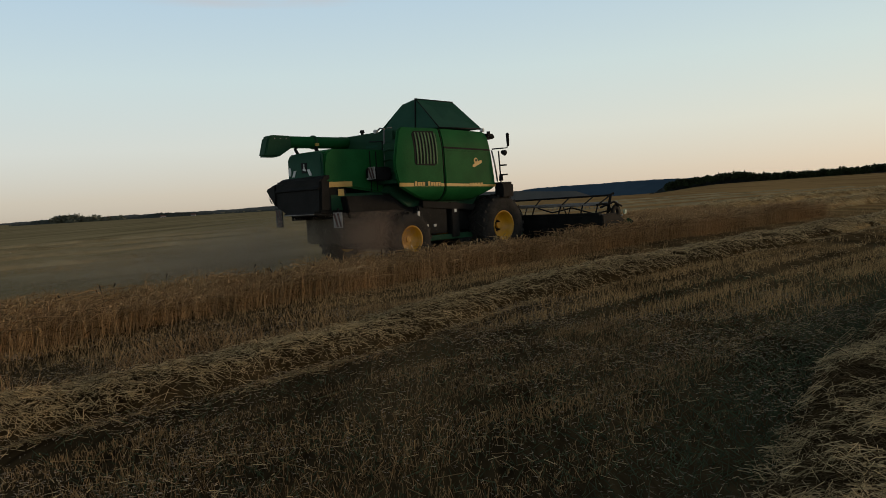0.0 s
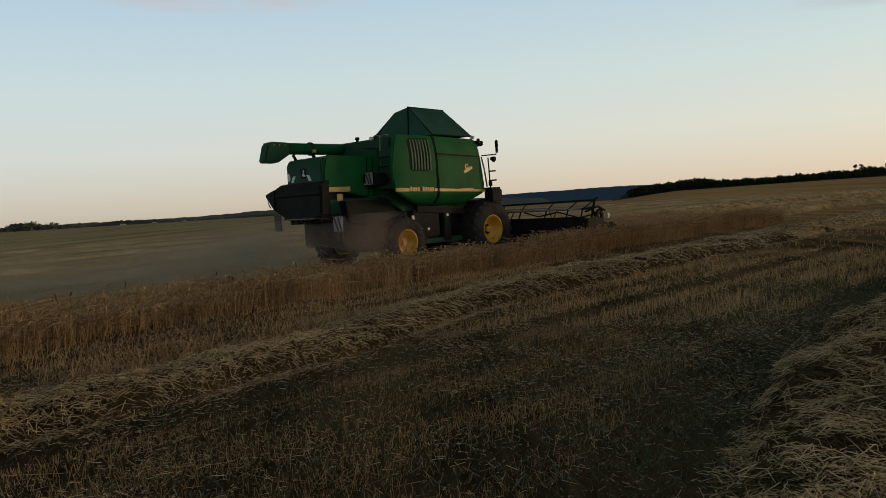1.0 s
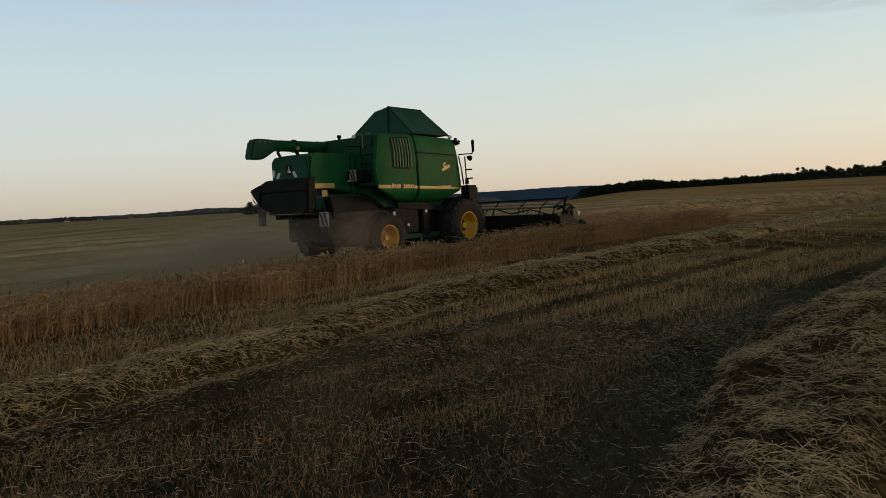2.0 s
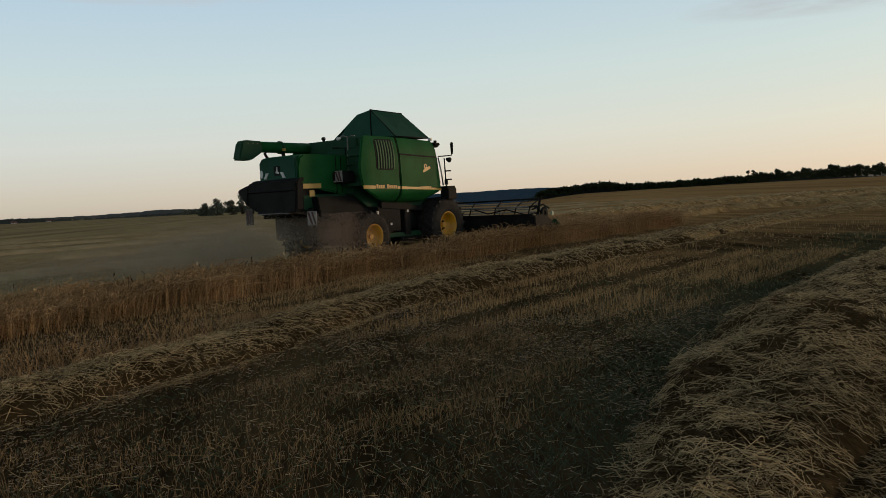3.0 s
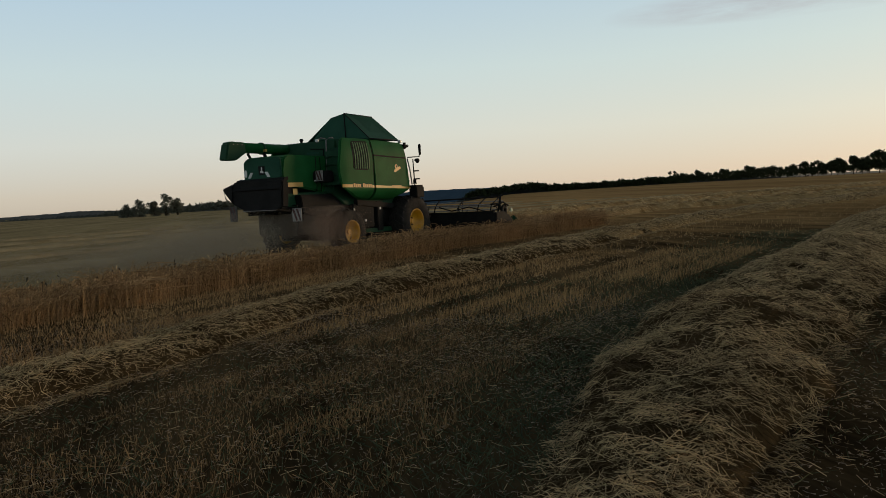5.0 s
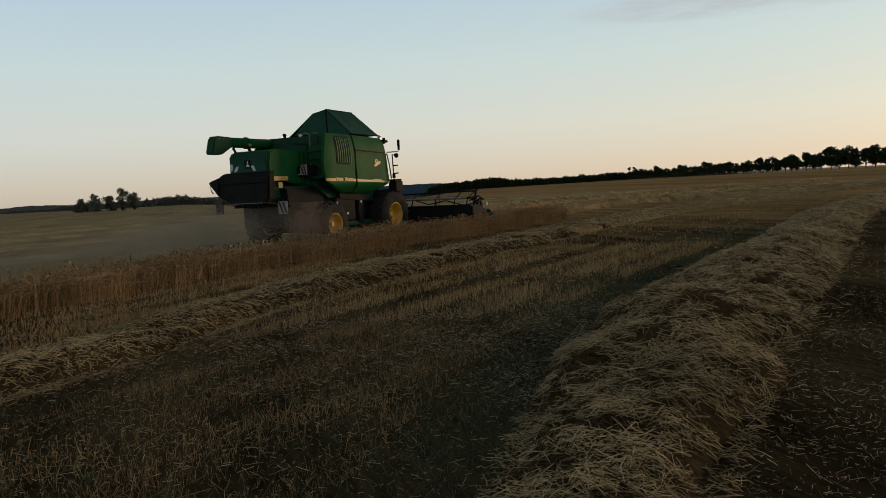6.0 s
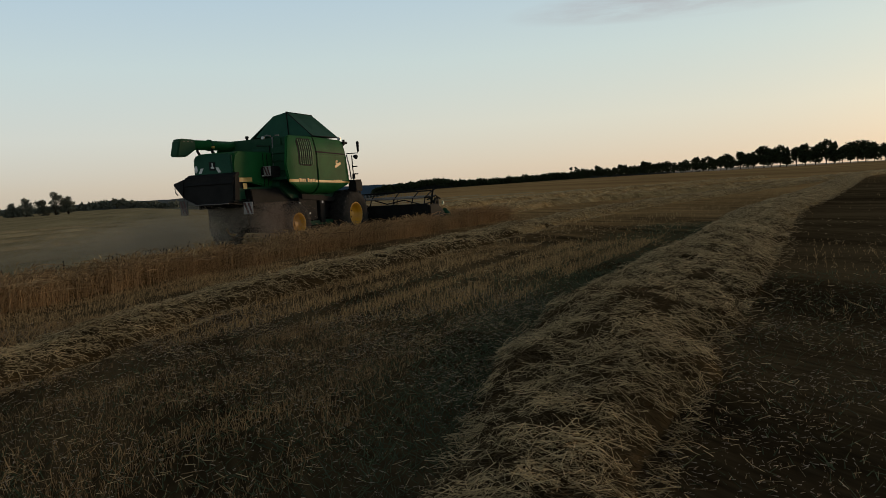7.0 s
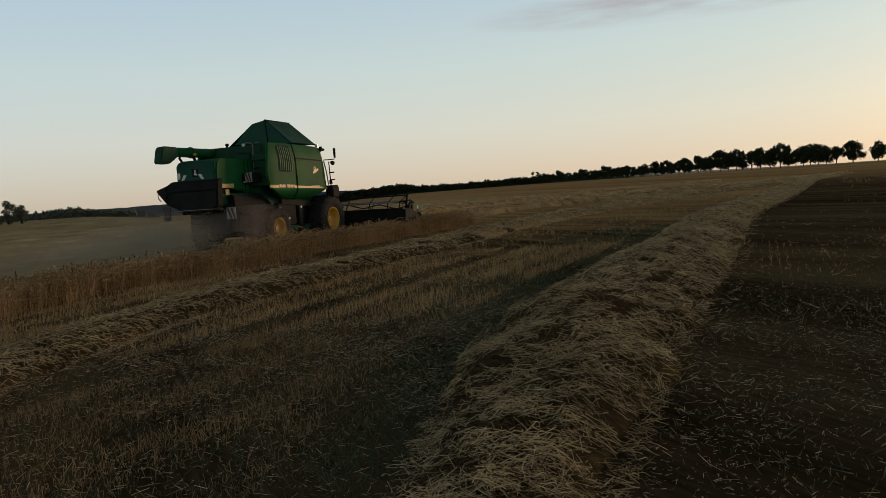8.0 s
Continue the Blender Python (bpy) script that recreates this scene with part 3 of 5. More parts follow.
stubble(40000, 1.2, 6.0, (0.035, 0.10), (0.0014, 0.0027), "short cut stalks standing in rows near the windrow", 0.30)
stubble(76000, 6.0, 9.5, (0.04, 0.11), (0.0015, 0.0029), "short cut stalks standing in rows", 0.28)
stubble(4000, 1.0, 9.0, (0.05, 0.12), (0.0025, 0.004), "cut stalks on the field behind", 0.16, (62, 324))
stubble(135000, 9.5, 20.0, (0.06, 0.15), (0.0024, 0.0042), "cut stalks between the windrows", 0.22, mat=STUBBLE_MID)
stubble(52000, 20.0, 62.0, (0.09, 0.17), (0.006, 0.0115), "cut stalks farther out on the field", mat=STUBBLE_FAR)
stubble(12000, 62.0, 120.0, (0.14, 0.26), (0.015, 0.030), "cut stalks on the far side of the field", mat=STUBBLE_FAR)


def trampled(count):
    """Taller brown stalks left leaning behind the far windrow."""
    s = np.random.uniform(-4, 9, count)
    n = centre(FAR_SWATH, s) - 0.55 - np.abs(np.random.normal(0, 0.75, count)) * np.interp(s, (-4, 5, 9), (1.2, 1.0, 0.3))
    keep = (lattice(s, n, 1.0, 12) > np.random.uniform(0.2, 0.75, count)) & ~in_crop(s, n)
    s, n = s[keep], n[keep]
    k = len(s)
    h = np.random.uniform(0.10, 0.26, k) * (0.6 + 0.7 * lattice(s, n, 1.3, 13))
    p0 = places(s, n, np.full(k, -0.02))
    top = p0 + np.concatenate([np.random.normal(0, 0.45, (k, 2)), np.ones((k, 1))], 1) * h[:, None]
    w = np.random.uniform(0.0022, 0.0036, k)
    return tagged(tubes("trampled_stalks", np.stack([p0, top], 1), np.stack([w, w * 0.8], 1), CROP), "leaning brown stalks missed by the cutter", "stubble", kind="stuff")


trampled(6000)


def litter(count, r0, r1, long, thick, mat, label):
    """Single straws and chaff lying flat between the stalks."""
    az = np.radians(np.random.uniform(-36, 62, count))
    r = np.sqrt(np.random.uniform(r0 * r0, r1 * r1, count))
    x, y = r * np.sin(az), r * np.cos(az)
    s, n = x * U.x + y * U.y, x * N.x + y * N.y
    keep = ~in_crop(s, n) & ((np.sin(1.1 * s) + np.sin(0.8 * n + 0.4 * s) > -0.5) | (np.random.rand(count) < 0.4))
    keep &= (n < centre(NEAR_SWATH, s)) | (np.random.rand(count) < np.interp(r, (5, 12), (0.5, 0.22)))
    keep &= lattice(s, n, 1.6, 14) > np.random.uniform(0.1, 0.7, count)
    x, y = x[keep], y[keep]
    k = len(x)
    yaw, ln = np.random.rand(k) * 6.283, np.random.uniform(*long, k)
    d = np.stack([np.cos(yaw), np.sin(yaw), np.random.normal(0, 0.25, k)], 1) * ln[:, None]
    c = np.stack([x, y, np.random.uniform(0.015, 0.07, k)], 1)
    w = np.random.uniform(*thick, k)
    pts = np.stack([c - d / 2, c + d / 2], 1)
    pts[:, :, 2] = np.maximum(pts[:, :, 2], 0.0)
    return tagged(spikes("straw_litter", pts[:, 0], pts[:, 1], w * 1.3, mat) if long[1] < 0.06 else tubes("straw_litter", pts, np.stack([w, w], 1), mat), label, "straw", kind="stuff")


litter(13000, 1.2, 10, (0.02, 0.10), (0.0012, 0.0023), STRAW, "loose straws strewn over the stubble")
litter(84000, 1.2, 12, (0.010, 0.050), (0.0015, 0.0032), CHAFF, "short grey-brown chaff strewn between the stalks")
litter(9000, 10, 26, (0.05, 0.14), (0.0020, 0.0036), STRAW, "loose straws strewn over the far stubble")


def weeds(count):
    s, n = np.random.uniform(1.5, 26, count), np.random.normal(-3.9, 0.75, count)
    s[::2], n[::2] = np.random.uniform(1.5, 13, len(s[::2])), np.random.uniform(-6.5, 2.5, len(s[::2]))
    k3 = len(s) // 3
    n[:k3] = centre(NEAR_SWATH, s[:k3]) - halfway(NEAR_SWATH, s[:k3]) - np.abs(np.random.normal(0, 0.55, k3))
    keep = np.abs(n - centre(NEAR_SWATH, s)) > halfway(NEAR_SWATH, s)
    s, n = s[keep], n[keep]
    k = len(s)
    p0 = places(s, n, np.zeros(k))
    h = np.random.uniform(0.03, 0.10, k)[:, None]
    lean = np.concatenate([np.random.normal(0, 0.7, (k, 2)), np.ones((k, 1))], 1)
    w = np.random.uniform(0.003, 0.006, k)
    return tagged(spikes("weeds", p0, p0 + lean * h * np.array([1.3, 1.3, 0.9]), w, WEED), "low green weeds growing up through the stubble", "weeds", kind="stuff")


weeds(20000)


def crop(count, s0, s1, n0, n1, label):
    """Standing ripe stalks with drooping ears, each bent a little."""
    s, n = np.random.uniform(s0, s1, count), np.random.uniform(n0, n1, count)
    n = n + crop_edge(s) * np.clip((n + 12.95) / 1.2, 0, 1) * (n > -13) + 0.14 * np.sin(0.9 * s) + 0.07 * np.sin(3.1 * s) + np.where(np.random.rand(count) < 0.06, np.random.normal(0, 0.16, count), 0)
    h = np.random.normal(0.94, 0.15, count) * (0.84 + 0.32 * lattice(s, n, 0.9, 21)) * np.interp(s, (2, 5, 8, 11, 14, 20), (0.41, 0.45, 0.50, 0.49, 0.53, 0.56)) * (1 + 0.06 * np.sin(0.7 * s) + 0.04 * np.sin(2.3 * s + n))
    h = h * np.where(np.random.rand(count) < 0.02, 1.16, 1.0)
    yaw = np.random.normal(0.6, 1.5, count)
    bend = np.abs(np.random.normal(0.14, 0.20, count)) * np.where(np.random.rand(count) < 0.05, 3.0, 1.0)
    d = np.stack([np.cos(yaw), np.sin(yaw), np.zeros(count)], 1)
    p0 = places(s, n, np.full(count, -0.02))
    up = np.array([[0, 0, 1.0]])

    def spot(a, b):
        return p0 + d * (bend * b)[:, None] * h[:, None] + up * (h * a)[:, None]
    pts = np.stack([p0, spot(0.80, 0.85), spot(0.94, 1.5), spot(0.93, 2.1)], 1)
    w = np.random.uniform(0.8, 1.25, count)[:, None] * np.array([[0.0028, 0.0024, 0.0078, 0.002]])
    ob = tubes("standing_crop", pts, w, CROP)
    return tagged(ob, label, "cereal crop", kind="stuff")


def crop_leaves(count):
    """Dry drooping leaves and low tillers that fill the foot of the crop strip, coloured dark as its shade."""
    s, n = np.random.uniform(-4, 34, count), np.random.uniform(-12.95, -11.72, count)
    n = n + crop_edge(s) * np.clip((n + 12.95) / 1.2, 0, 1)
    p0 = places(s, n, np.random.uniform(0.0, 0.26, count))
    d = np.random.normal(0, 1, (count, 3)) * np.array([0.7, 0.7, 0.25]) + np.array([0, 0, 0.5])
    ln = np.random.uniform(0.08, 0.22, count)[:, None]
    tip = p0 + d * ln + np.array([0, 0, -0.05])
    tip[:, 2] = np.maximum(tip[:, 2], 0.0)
    return tagged(spikes("crop_leaves", p0, tip, np.random.uniform(0.004, 0.009, count), CROP_LEAF), "dry leaves low down in the barley, coloured dark as shade", "cereal crop", kind="stuff")


crop(3500, -4, 19.3, -12.95, -12.75, "back of the uncut strip of ripe barley")
crop(22500, -4, 34, -12.75, -11.75, "uncut strip of ripe brown barley with drooping ears")
crop(3500, -3, 9, -12.6, -11.75, "thicker head of the uncut barley strip")
crop(2200, -3, 34, -11.8, -11.3, "ragged edge of the barley with leaning stalks")
crop(6500, 28.7, 34, -20.3, -12.7, "block of ripe brown barley still standing")
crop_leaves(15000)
crop_bands = [(19.4 + 0.775 * k, crop(620, 19.4 + 0.775 * k, 20.175 + 0.775 * k, -20.2, -12.8, "band of ripe barley that the cutter takes down")) for k in range(12)]


def thistles(count):
    """Thin weed stems with dark seed heads and a little white down that stick out of the crop strip."""
    s, n = np.random.uniform(2, 34, count), np.random.uniform(-12.9, -11.9, count)
    s[: count // 2] = np.random.normal(13.5, 3.5, count // 2)
    p0 = places(s, n, np.zeros(count))
    h = np.random.uniform(0.46, 0.60, count) * np.interp(s, (2, 8, 16), (0.85, 0.95, 1.12))
    lean = np.concatenate([np.random.normal(0, 0.12, (count, 2)), np.ones((count, 1))], 1) * h[:, None]
    top = p0 + lean
    head = np.array([[0, 0, 0.02]])
    side = np.random.normal(0, 0.012, (count, 3))
    pts = np.stack([p0, top, top + head + side, top + head * 2.2 + side * 2, top + head * 3 + side * 2], 1)
    w = np.random.uniform(0.7, 1.3, count)[:, None] * np.array([[0.003, 0.003, 0.011, 0.013, 0.005]])
    pale = np.random.rand(count) < 0.45
    for pick, mat, label in ((~pale, BARK, "dark dry thistle heads above the crop"), (pale, STRAW, "pale downy thistle heads above the crop")):
        tagged(tubes("thistles", pts[pick], w[pick], mat), label, "thistles", kind="stuff")


thistles(190)


def ridge(name, rows, dist, low, mat, label, rough, jag=0.05, category="hill"):
    """A far hill as a solid wedge of land: rows are bearings and elevations of its crest in degrees."""
    az = np.arange(rows[0][0], rows[-1][0], 0.06)
    el = np.interp(az, [r[0] for r in rows], [r[1] for r in rows])
    el = el + np.array([jag * noise.noise((a * rough, 1.3, dist)) + 0.5 * jag * noise.noise((a * rough * 3.1, 5.3, dist)) for a in az])
    verts, faces = [], []
    for a, e in zip(az, el):
        sa, ca = math.sin(radians(a)), math.cos(radians(a))
        for d, z in ((dist * 0.94, low), (dist, 1.6 + math.tan(radians(e)) * dist), (dist * 1.25, low - 5)):
            verts.append((sa * d, ca * d, z))
    for i in range(len(az) - 1):
        for j in (0, 1):
            a = i * 3 + j
            faces.append((a, a + 3, a + 4, a + 1))
    return tagged(raw(name, verts, faces, mat), label, category, kind="structure")


ridge("backdrop_blue_hill", ((2, 0.12), (5.4, 0.24), (6.7, 0.40), (9.1, 0.46), (12.3, 0.48), (13.9, 0.53), (16.6, 0.52), (20, 0.4), (24, 0.1)), 2600, -45, BLUE_HILL, "distant wooded hill with blue haze in its colour", 2.0, 0.03)
ridge("backdrop_grey_hill", ((-45, 0.1), (-29.5, 0.09), (-27.2, 0.13), (-22, 0.15), (-15.4, 0.14), (-12, 0.22), (-10.6, 0.33), (-8.2, 0.22), (-4, 0.30), (-1.2, 0.34), (0.7, 0.30), (4.2, 0.36), (7, 0.2), (10, 0), (12.5, -1.0)), 2300, -45, GREY_HILL, "low hills on the horizon with grey haze in their colour", 1.5, 0.04)
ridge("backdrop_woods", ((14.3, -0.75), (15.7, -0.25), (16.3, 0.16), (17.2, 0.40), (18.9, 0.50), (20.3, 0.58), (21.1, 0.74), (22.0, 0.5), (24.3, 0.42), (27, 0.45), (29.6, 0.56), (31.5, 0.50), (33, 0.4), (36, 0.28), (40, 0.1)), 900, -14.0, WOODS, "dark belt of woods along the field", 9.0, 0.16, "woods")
ridge("backdrop_left_woods", ((-29, -0.1), (-26.6, 0.2), (-26.2, 0.34), (-25.2, 0.38), (-24.4, 0.18), (-22, -0.05), (-20.3, 0.1), (-19.9, 0.2), (-18.4, 0.12), (-16, -0.05), (-8.6, 0.05), (-7.8, 0.2), (-5.8, 0.22), (-3.9, 0.22), (-2.3, 0.42), (-1.2, 0.52), (-0.6, 0.34), (0.8, 0.18), (3, 0.0), (4.6, -0.7)), 700, -9.0, HAZY_WOODS, "low hedges far across the field with haze in their colour", 7.0, 0.12, "hedge")
ridge("backdrop_pale_field", ((27, 0.0), (31, 0.10), (37, 0.30), (43, 0.24), (50, 0.16), (58, 0.12), (66, 0.0)), 1300, 2.0, PALE_FIELD, "pale field behind the row of trees", 0.6, 0.02, "field")


def leafy_rim(rows, dist, count, size, mat=None, label="dark tree crowns along the edge of the woods"):
    """Loose leaf clumps that break the crest of a far wood."""
    az = np.random.uniform(rows[0][0], rows[-1][0], count)
    top = np.interp(az, [r[0] for r in rows], [r[1] for r in rows])
    grow = np.array([0.12 * noise.noise((a * 2.3, 0.5, 0)) + 0.10 * noise.noise((a * 6.1, 3.5, 0)) for a in az])
    z = 1.6 + np.tan(np.radians(top + np.random.uniform(-0.40, 0.0, count) + grow)) * dist
    d = dist * 0.97 + np.random.uniform(-8, 8, count)
    c = np.stack([np.sin(np.radians(az)) * d, np.cos(np.radians(az)) * d, z], 1)
    v = c[:, None, :] + np.random.normal(0, size, (count, 4, 3))
    return tagged(raw("far_woods", v.reshape(-1, 3), np.arange(count * 4).reshape(-1, 4), mat or LEAF), label, "woods", kind="stuff")


leafy_rim(((16.1, 0.16), (17.2, 0.40), (18.9, 0.5), (21.1, 0.72), (22.0, 0.5), (24.3, 0.42), (27, 0.45), (29.6, 0.6), (32, 0.5)), 900, 7000, 0.9)
leafy_rim(((-26.6, 0.15), (-26.2, 0.32), (-25.2, 0.36), (-24.4, 0.16), (-22, 0.0)), 690, 900, 0.8, HAZY_LEAF, "bushes of a far hedge with haze in their colour")
leafy_rim(((-9.5, 0.0), (-7.8, 0.2), (-3.9, 0.2), (-2.3, 0.42), (-1.2, 0.50), (-0.6, 0.32), (0.8, 0.16), (2.5, 0.02)), 690, 2600, 0.8, HAZY_LEAF, "bushes of a far hedge with haze in their colour")


def tree(seed, tall, wide, trunk, clumps=1300, leaf=0.42, mat=None):
    """A broad-leaved tree: tapered trunk, limbs, and a crown of leaf clumps in uneven groups."""
    rnd = np.random.RandomState(seed)
    root = new("tree")
    t = trunk * tall
    part("trunk", pipe([(0, 0, -0.4), (0.05, 0.02, t * 0.5), (0.12, -0.05, t), (0.05, 0.08, tall * 0.75)], [0.34, 0.27, 0.22, 0.08], 8), BARK, root)
    groups = []
    for k in range(9):
        a, rr = rnd.rand() * 6.283, wide * 0.5 * rnd.uniform(0.15, 0.72)
        groups.append((rr * math.cos(a), rr * math.sin(a), t + (tall - t) * rnd.uniform(0.18, 0.82), wide * rnd.uniform(0.16, 0.30)))
    groups.append((0, 0, tall * 0.88, wide * 0.2))
    limbs = bmesh.new()
    for gx, gy, gz, _ in groups[:6]:
        pipe([(0.08, 0, t * 0.8), (gx * 0.5, gy * 0.5, (t + gz) / 2), (gx, gy, gz)], [0.14, 0.09, 0.03], 6, limbs)
    part("limb", limbs, BARK, root)
    g = np.array(groups)[rnd.randint(0, len(groups), clumps)]
    d = rnd.normal(0, 1, (clumps, 3))
    d /= np.linalg.norm(d, axis=1, keepdims=True)
    c = g[:, :3] + d * (g[:, 3] * rnd.uniform(0.45, 1.08, clumps))[:, None] * np.array([1, 1, 0.8])
    v = c[:, None, :] + rnd.normal(0, leaf, (clumps, 4, 3))
    raw("crown", v.reshape(-1, 3), np.arange(clumps * 4).reshape(-1, 4), mat or LEAF, root)
    return root


ROW_LABEL = "dark broad-leaved roadside tree in a long row"
kinds = [tree(11 + k, 12.0, 9.8 + 1.1 * (k % 3), 0.12 + 0.04 * (k % 2), 1200, 0.46) for k in range(5)]
for k, ob in enumerate(kinds):
    tagged(ob, ROW_LABEL, "tree", "trees along the road")
spots, az = [], 31.2
rnd_row = random.Random(5)
while az < 55.5:
    dist = 1 / np.interp(az, (31, 54), (1 / 780, 1 / 345))
    spots.append((az, dist))
    az += math.degrees(4.4 * rnd_row.uniform(0.75, 1.25) / dist) * (1.9 if 50.8 < az < 54 else 0.85)
for k, (az, dist) in enumerate(spots):
    p = bearing(az) * dist
    size = rnd_row.uniform(0.72, 1.0) * float(np.interp(az, (31, 36, 40, 43, 45, 47.5, 49, 52, 55), (0.92, 1.0, 1.02, 1.10, 1.24, 1.20, 1.06, 0.92, 1.05)))
    m = Matrix.Translation((p.x, p.y, ground_height(p.x, p.y) - 0.1)) @ pose(0, 0, 0, 0, 0, rnd_row.uniform(0, 360)) @ Matrix.Diagonal((size * 1.05, size * 1.05, size, 1))
    if k < len(kinds):
        kinds[k].matrix_basis = m
    else:
        copy_thing(kinds[k % len(kinds)], m)

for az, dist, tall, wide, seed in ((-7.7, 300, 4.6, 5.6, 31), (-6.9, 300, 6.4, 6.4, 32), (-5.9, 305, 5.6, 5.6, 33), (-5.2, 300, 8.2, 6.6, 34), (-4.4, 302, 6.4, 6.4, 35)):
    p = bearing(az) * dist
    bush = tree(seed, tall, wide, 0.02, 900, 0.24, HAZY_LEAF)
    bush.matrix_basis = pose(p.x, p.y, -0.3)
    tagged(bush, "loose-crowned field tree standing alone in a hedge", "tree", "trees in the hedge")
for az, dist in ((43.0, 640), (31.0, 820), (30.7, 815)):
    p = bearing(az) * dist
    pop = tree(int(az * 10), 13.0, 3.4, 0.1, 500, 0.5)
    pop.matrix_basis = pose(p.x, p.y, ground_height(p.x, p.y))
    tagged(pop, "slender tall tree rising over the woods", "tree")


def house(az, dist, wide, turn):
    root = new("house")
    part("wall", block(-wide / 2, wide / 2, -2.5, 2.5, -1.5, 2.0, 0.05), PLASTER, root)
    part("roof", slab([(-3.0, 1.9), (3.0, 1.9), (0, 3.6)], -wide / 2 - 0.4, wide / 2 + 0.4, 0.05), TILE, root)
    for x in (-wide / 4, wide / 4):
        part("window", block(x - 0.5, x + 0.5, -2.56, -2.48, 0.6, 1.4, 0.01), GLASS, root)
    p = bearing(az) * dist
    root.matrix_basis = pose(p.x, p.y, -0.6, 0, 0, turn) @ Matrix.Scale(0.7, 4)
    tagged(root, "small white farmhouse with a red tiled roof", "house", "houses far off")


house(-19.6, 640, 5, 30)
house(-17.6, 650, 4, 10)

# ---- the combine harvester: x to its right, y ahead, z up, origin under the rear axle ----


def mirrored(outline):
    return [(-x, z) for x, z in outline][::-1]


def wheel(name, x, y, z, radius, width, rim, lugs, parent):
    """A farm wheel on its axle; side is +1 for the right."""
    side = 1 if x > 0 else -1
    w = width / 2
    # dished rim: outer lip, well, disc
    prof = [(w * 0.92, rim), (w * 0.98, rim * 1.03), (w * 0.98, rim * 0.95), (w * 0.45, rim * 0.86), (w * 0.10, rim * 0.62), (w * 0.16, rim * 0.28), (w * 0.16, 0.02), (-w * 0.1, 0.02), (-w * 0.2, rim * 0.6), (-w * 0.9, rim * 0.9), (-w * 0.9, rim)]
    disc = part("wheel", lathe([(side * px, r) for px, r in prof], 40), YELLOW, parent, "dished yellow steel wheel")
    disc.matrix_basis = pose(x, y, z)
    bolts = bmesh.new()
    pipe([(side * w * 0.12, 0, 0), (side * w * 0.42, 0, 0)], rim * 0.22, 16, bolts)
    for k in range(8):
        a = k * math.pi / 4
        pipe([(side * w * 0.1, rim * 0.40 * math.cos(a), rim * 0.40 * math.sin(a)), (side * w * 0.26, rim * 0.40 * math.cos(a), rim * 0.40 * math.sin(a))], 0.022, 6, bolts)
    part("hub", bolts, YELLOW, disc)
    body = radius - 0.045
    tyre = lathe([(w * 0.9, rim * 0.98), (w * 1.0, rim * 1.12), (w * 1.04, (rim + radius) / 2), (w * 0.92, body - 0.03), (w * 0.6, body), (-w * 0.6, body), (-w * 0.92, body - 0.03), (-w * 1.04, (rim + radius) / 2), (-w * 1.0, rim * 1.12), (-w * 0.9, rim * 0.98)], 48)
    part("tyre", tyre, RUBBER, disc, "black ribbed tractor tyre")
    for s2 in (-1, 1):
        bm = bmesh.new()
        corner = []
        for px, da, rr in ((0.02, 0.0, radius), (0.98, 0.20, radius - 0.03)):
            for dd in (-0.05, 0.05):
                for drop in (0.0, 0.07):
                    corner.append(bm.verts.new((s2 * w * px, (rr - drop) * math.cos(da + dd), (rr - drop) * math.sin(da + dd))))
        for q in ((0, 2, 6, 4), (0, 4, 5, 1), (2, 3, 7, 6), (4, 6, 7, 5), (0, 1, 3, 2)):
            bm.faces.new([corner[i] for i in q])
        bmesh.ops.recalc_face_normals(bm, faces=bm.faces)
        lug = part("lug", bm, RUBBER, disc)
        for k in range(lugs):
            ob = lug if k == 0 else new("lug", lug.data)
            ob.parent = disc
            ob.matrix_basis = pose(0, 0, 0, 360 * (k + (0.5 if s2 > 0 else 0)) / lugs)
    return disc


def warning_board(parent, x0, x1, y, z0, z1, label, plate=None):
    ob = part("warning_board", block(x0, x1, y - 0.015, y + 0.015, z0, z1, 0.004), plate or BOARD_PALE, parent, label)
    w, h = x1 - x0, z1 - z0
    for k in range(2):
        a = x0 + w * (0.02 + 0.45 * k)
        part("stripe", slab([(a, z1 - 0.02), (a + w * 0.22, z1 - 0.02), (min(a + w * 0.62, x1 - 0.01), z0 + 0.02), (min(a + w * 0.40, x1 - 0.06), z0 + 0.02)], y - 0.022, y - 0.016, 0, "y"), BOARD_DARK, ob)
    return ob


def bowed(bm, side):
    """Curve a side panel's parts alike: rolled in below the stripe, leaning in above the belt, and round the rear edge."""
    cuts = [((0, 0, 1.62 + 0.055 * k), (0, 0, 1)) for k in range(9)] + [((0, 0, 2.9 + 0.07 * k), (0, 0, 1)) for k in range(10)] + [((0, -0.15 + 0.09 * k, 0), (0, 1, 0)) for k in range(6)]
    for spot, way in cuts:
        bmesh.ops.bisect_plane(bm, geom=list(bm.verts) + list(bm.edges) + list(bm.faces), dist=1e-5, plane_co=spot, plane_no=way)
    for v in bm.verts:
        y, z = v.co.y, v.co.z
        v.co.x -= side * (2.0 * max(0, 2.03 - z) ** 2 + 0.24 * max(0, z - 2.80) ** 2 + 0.22 * max(0, 0.25 - y) ** 2)
    return bm


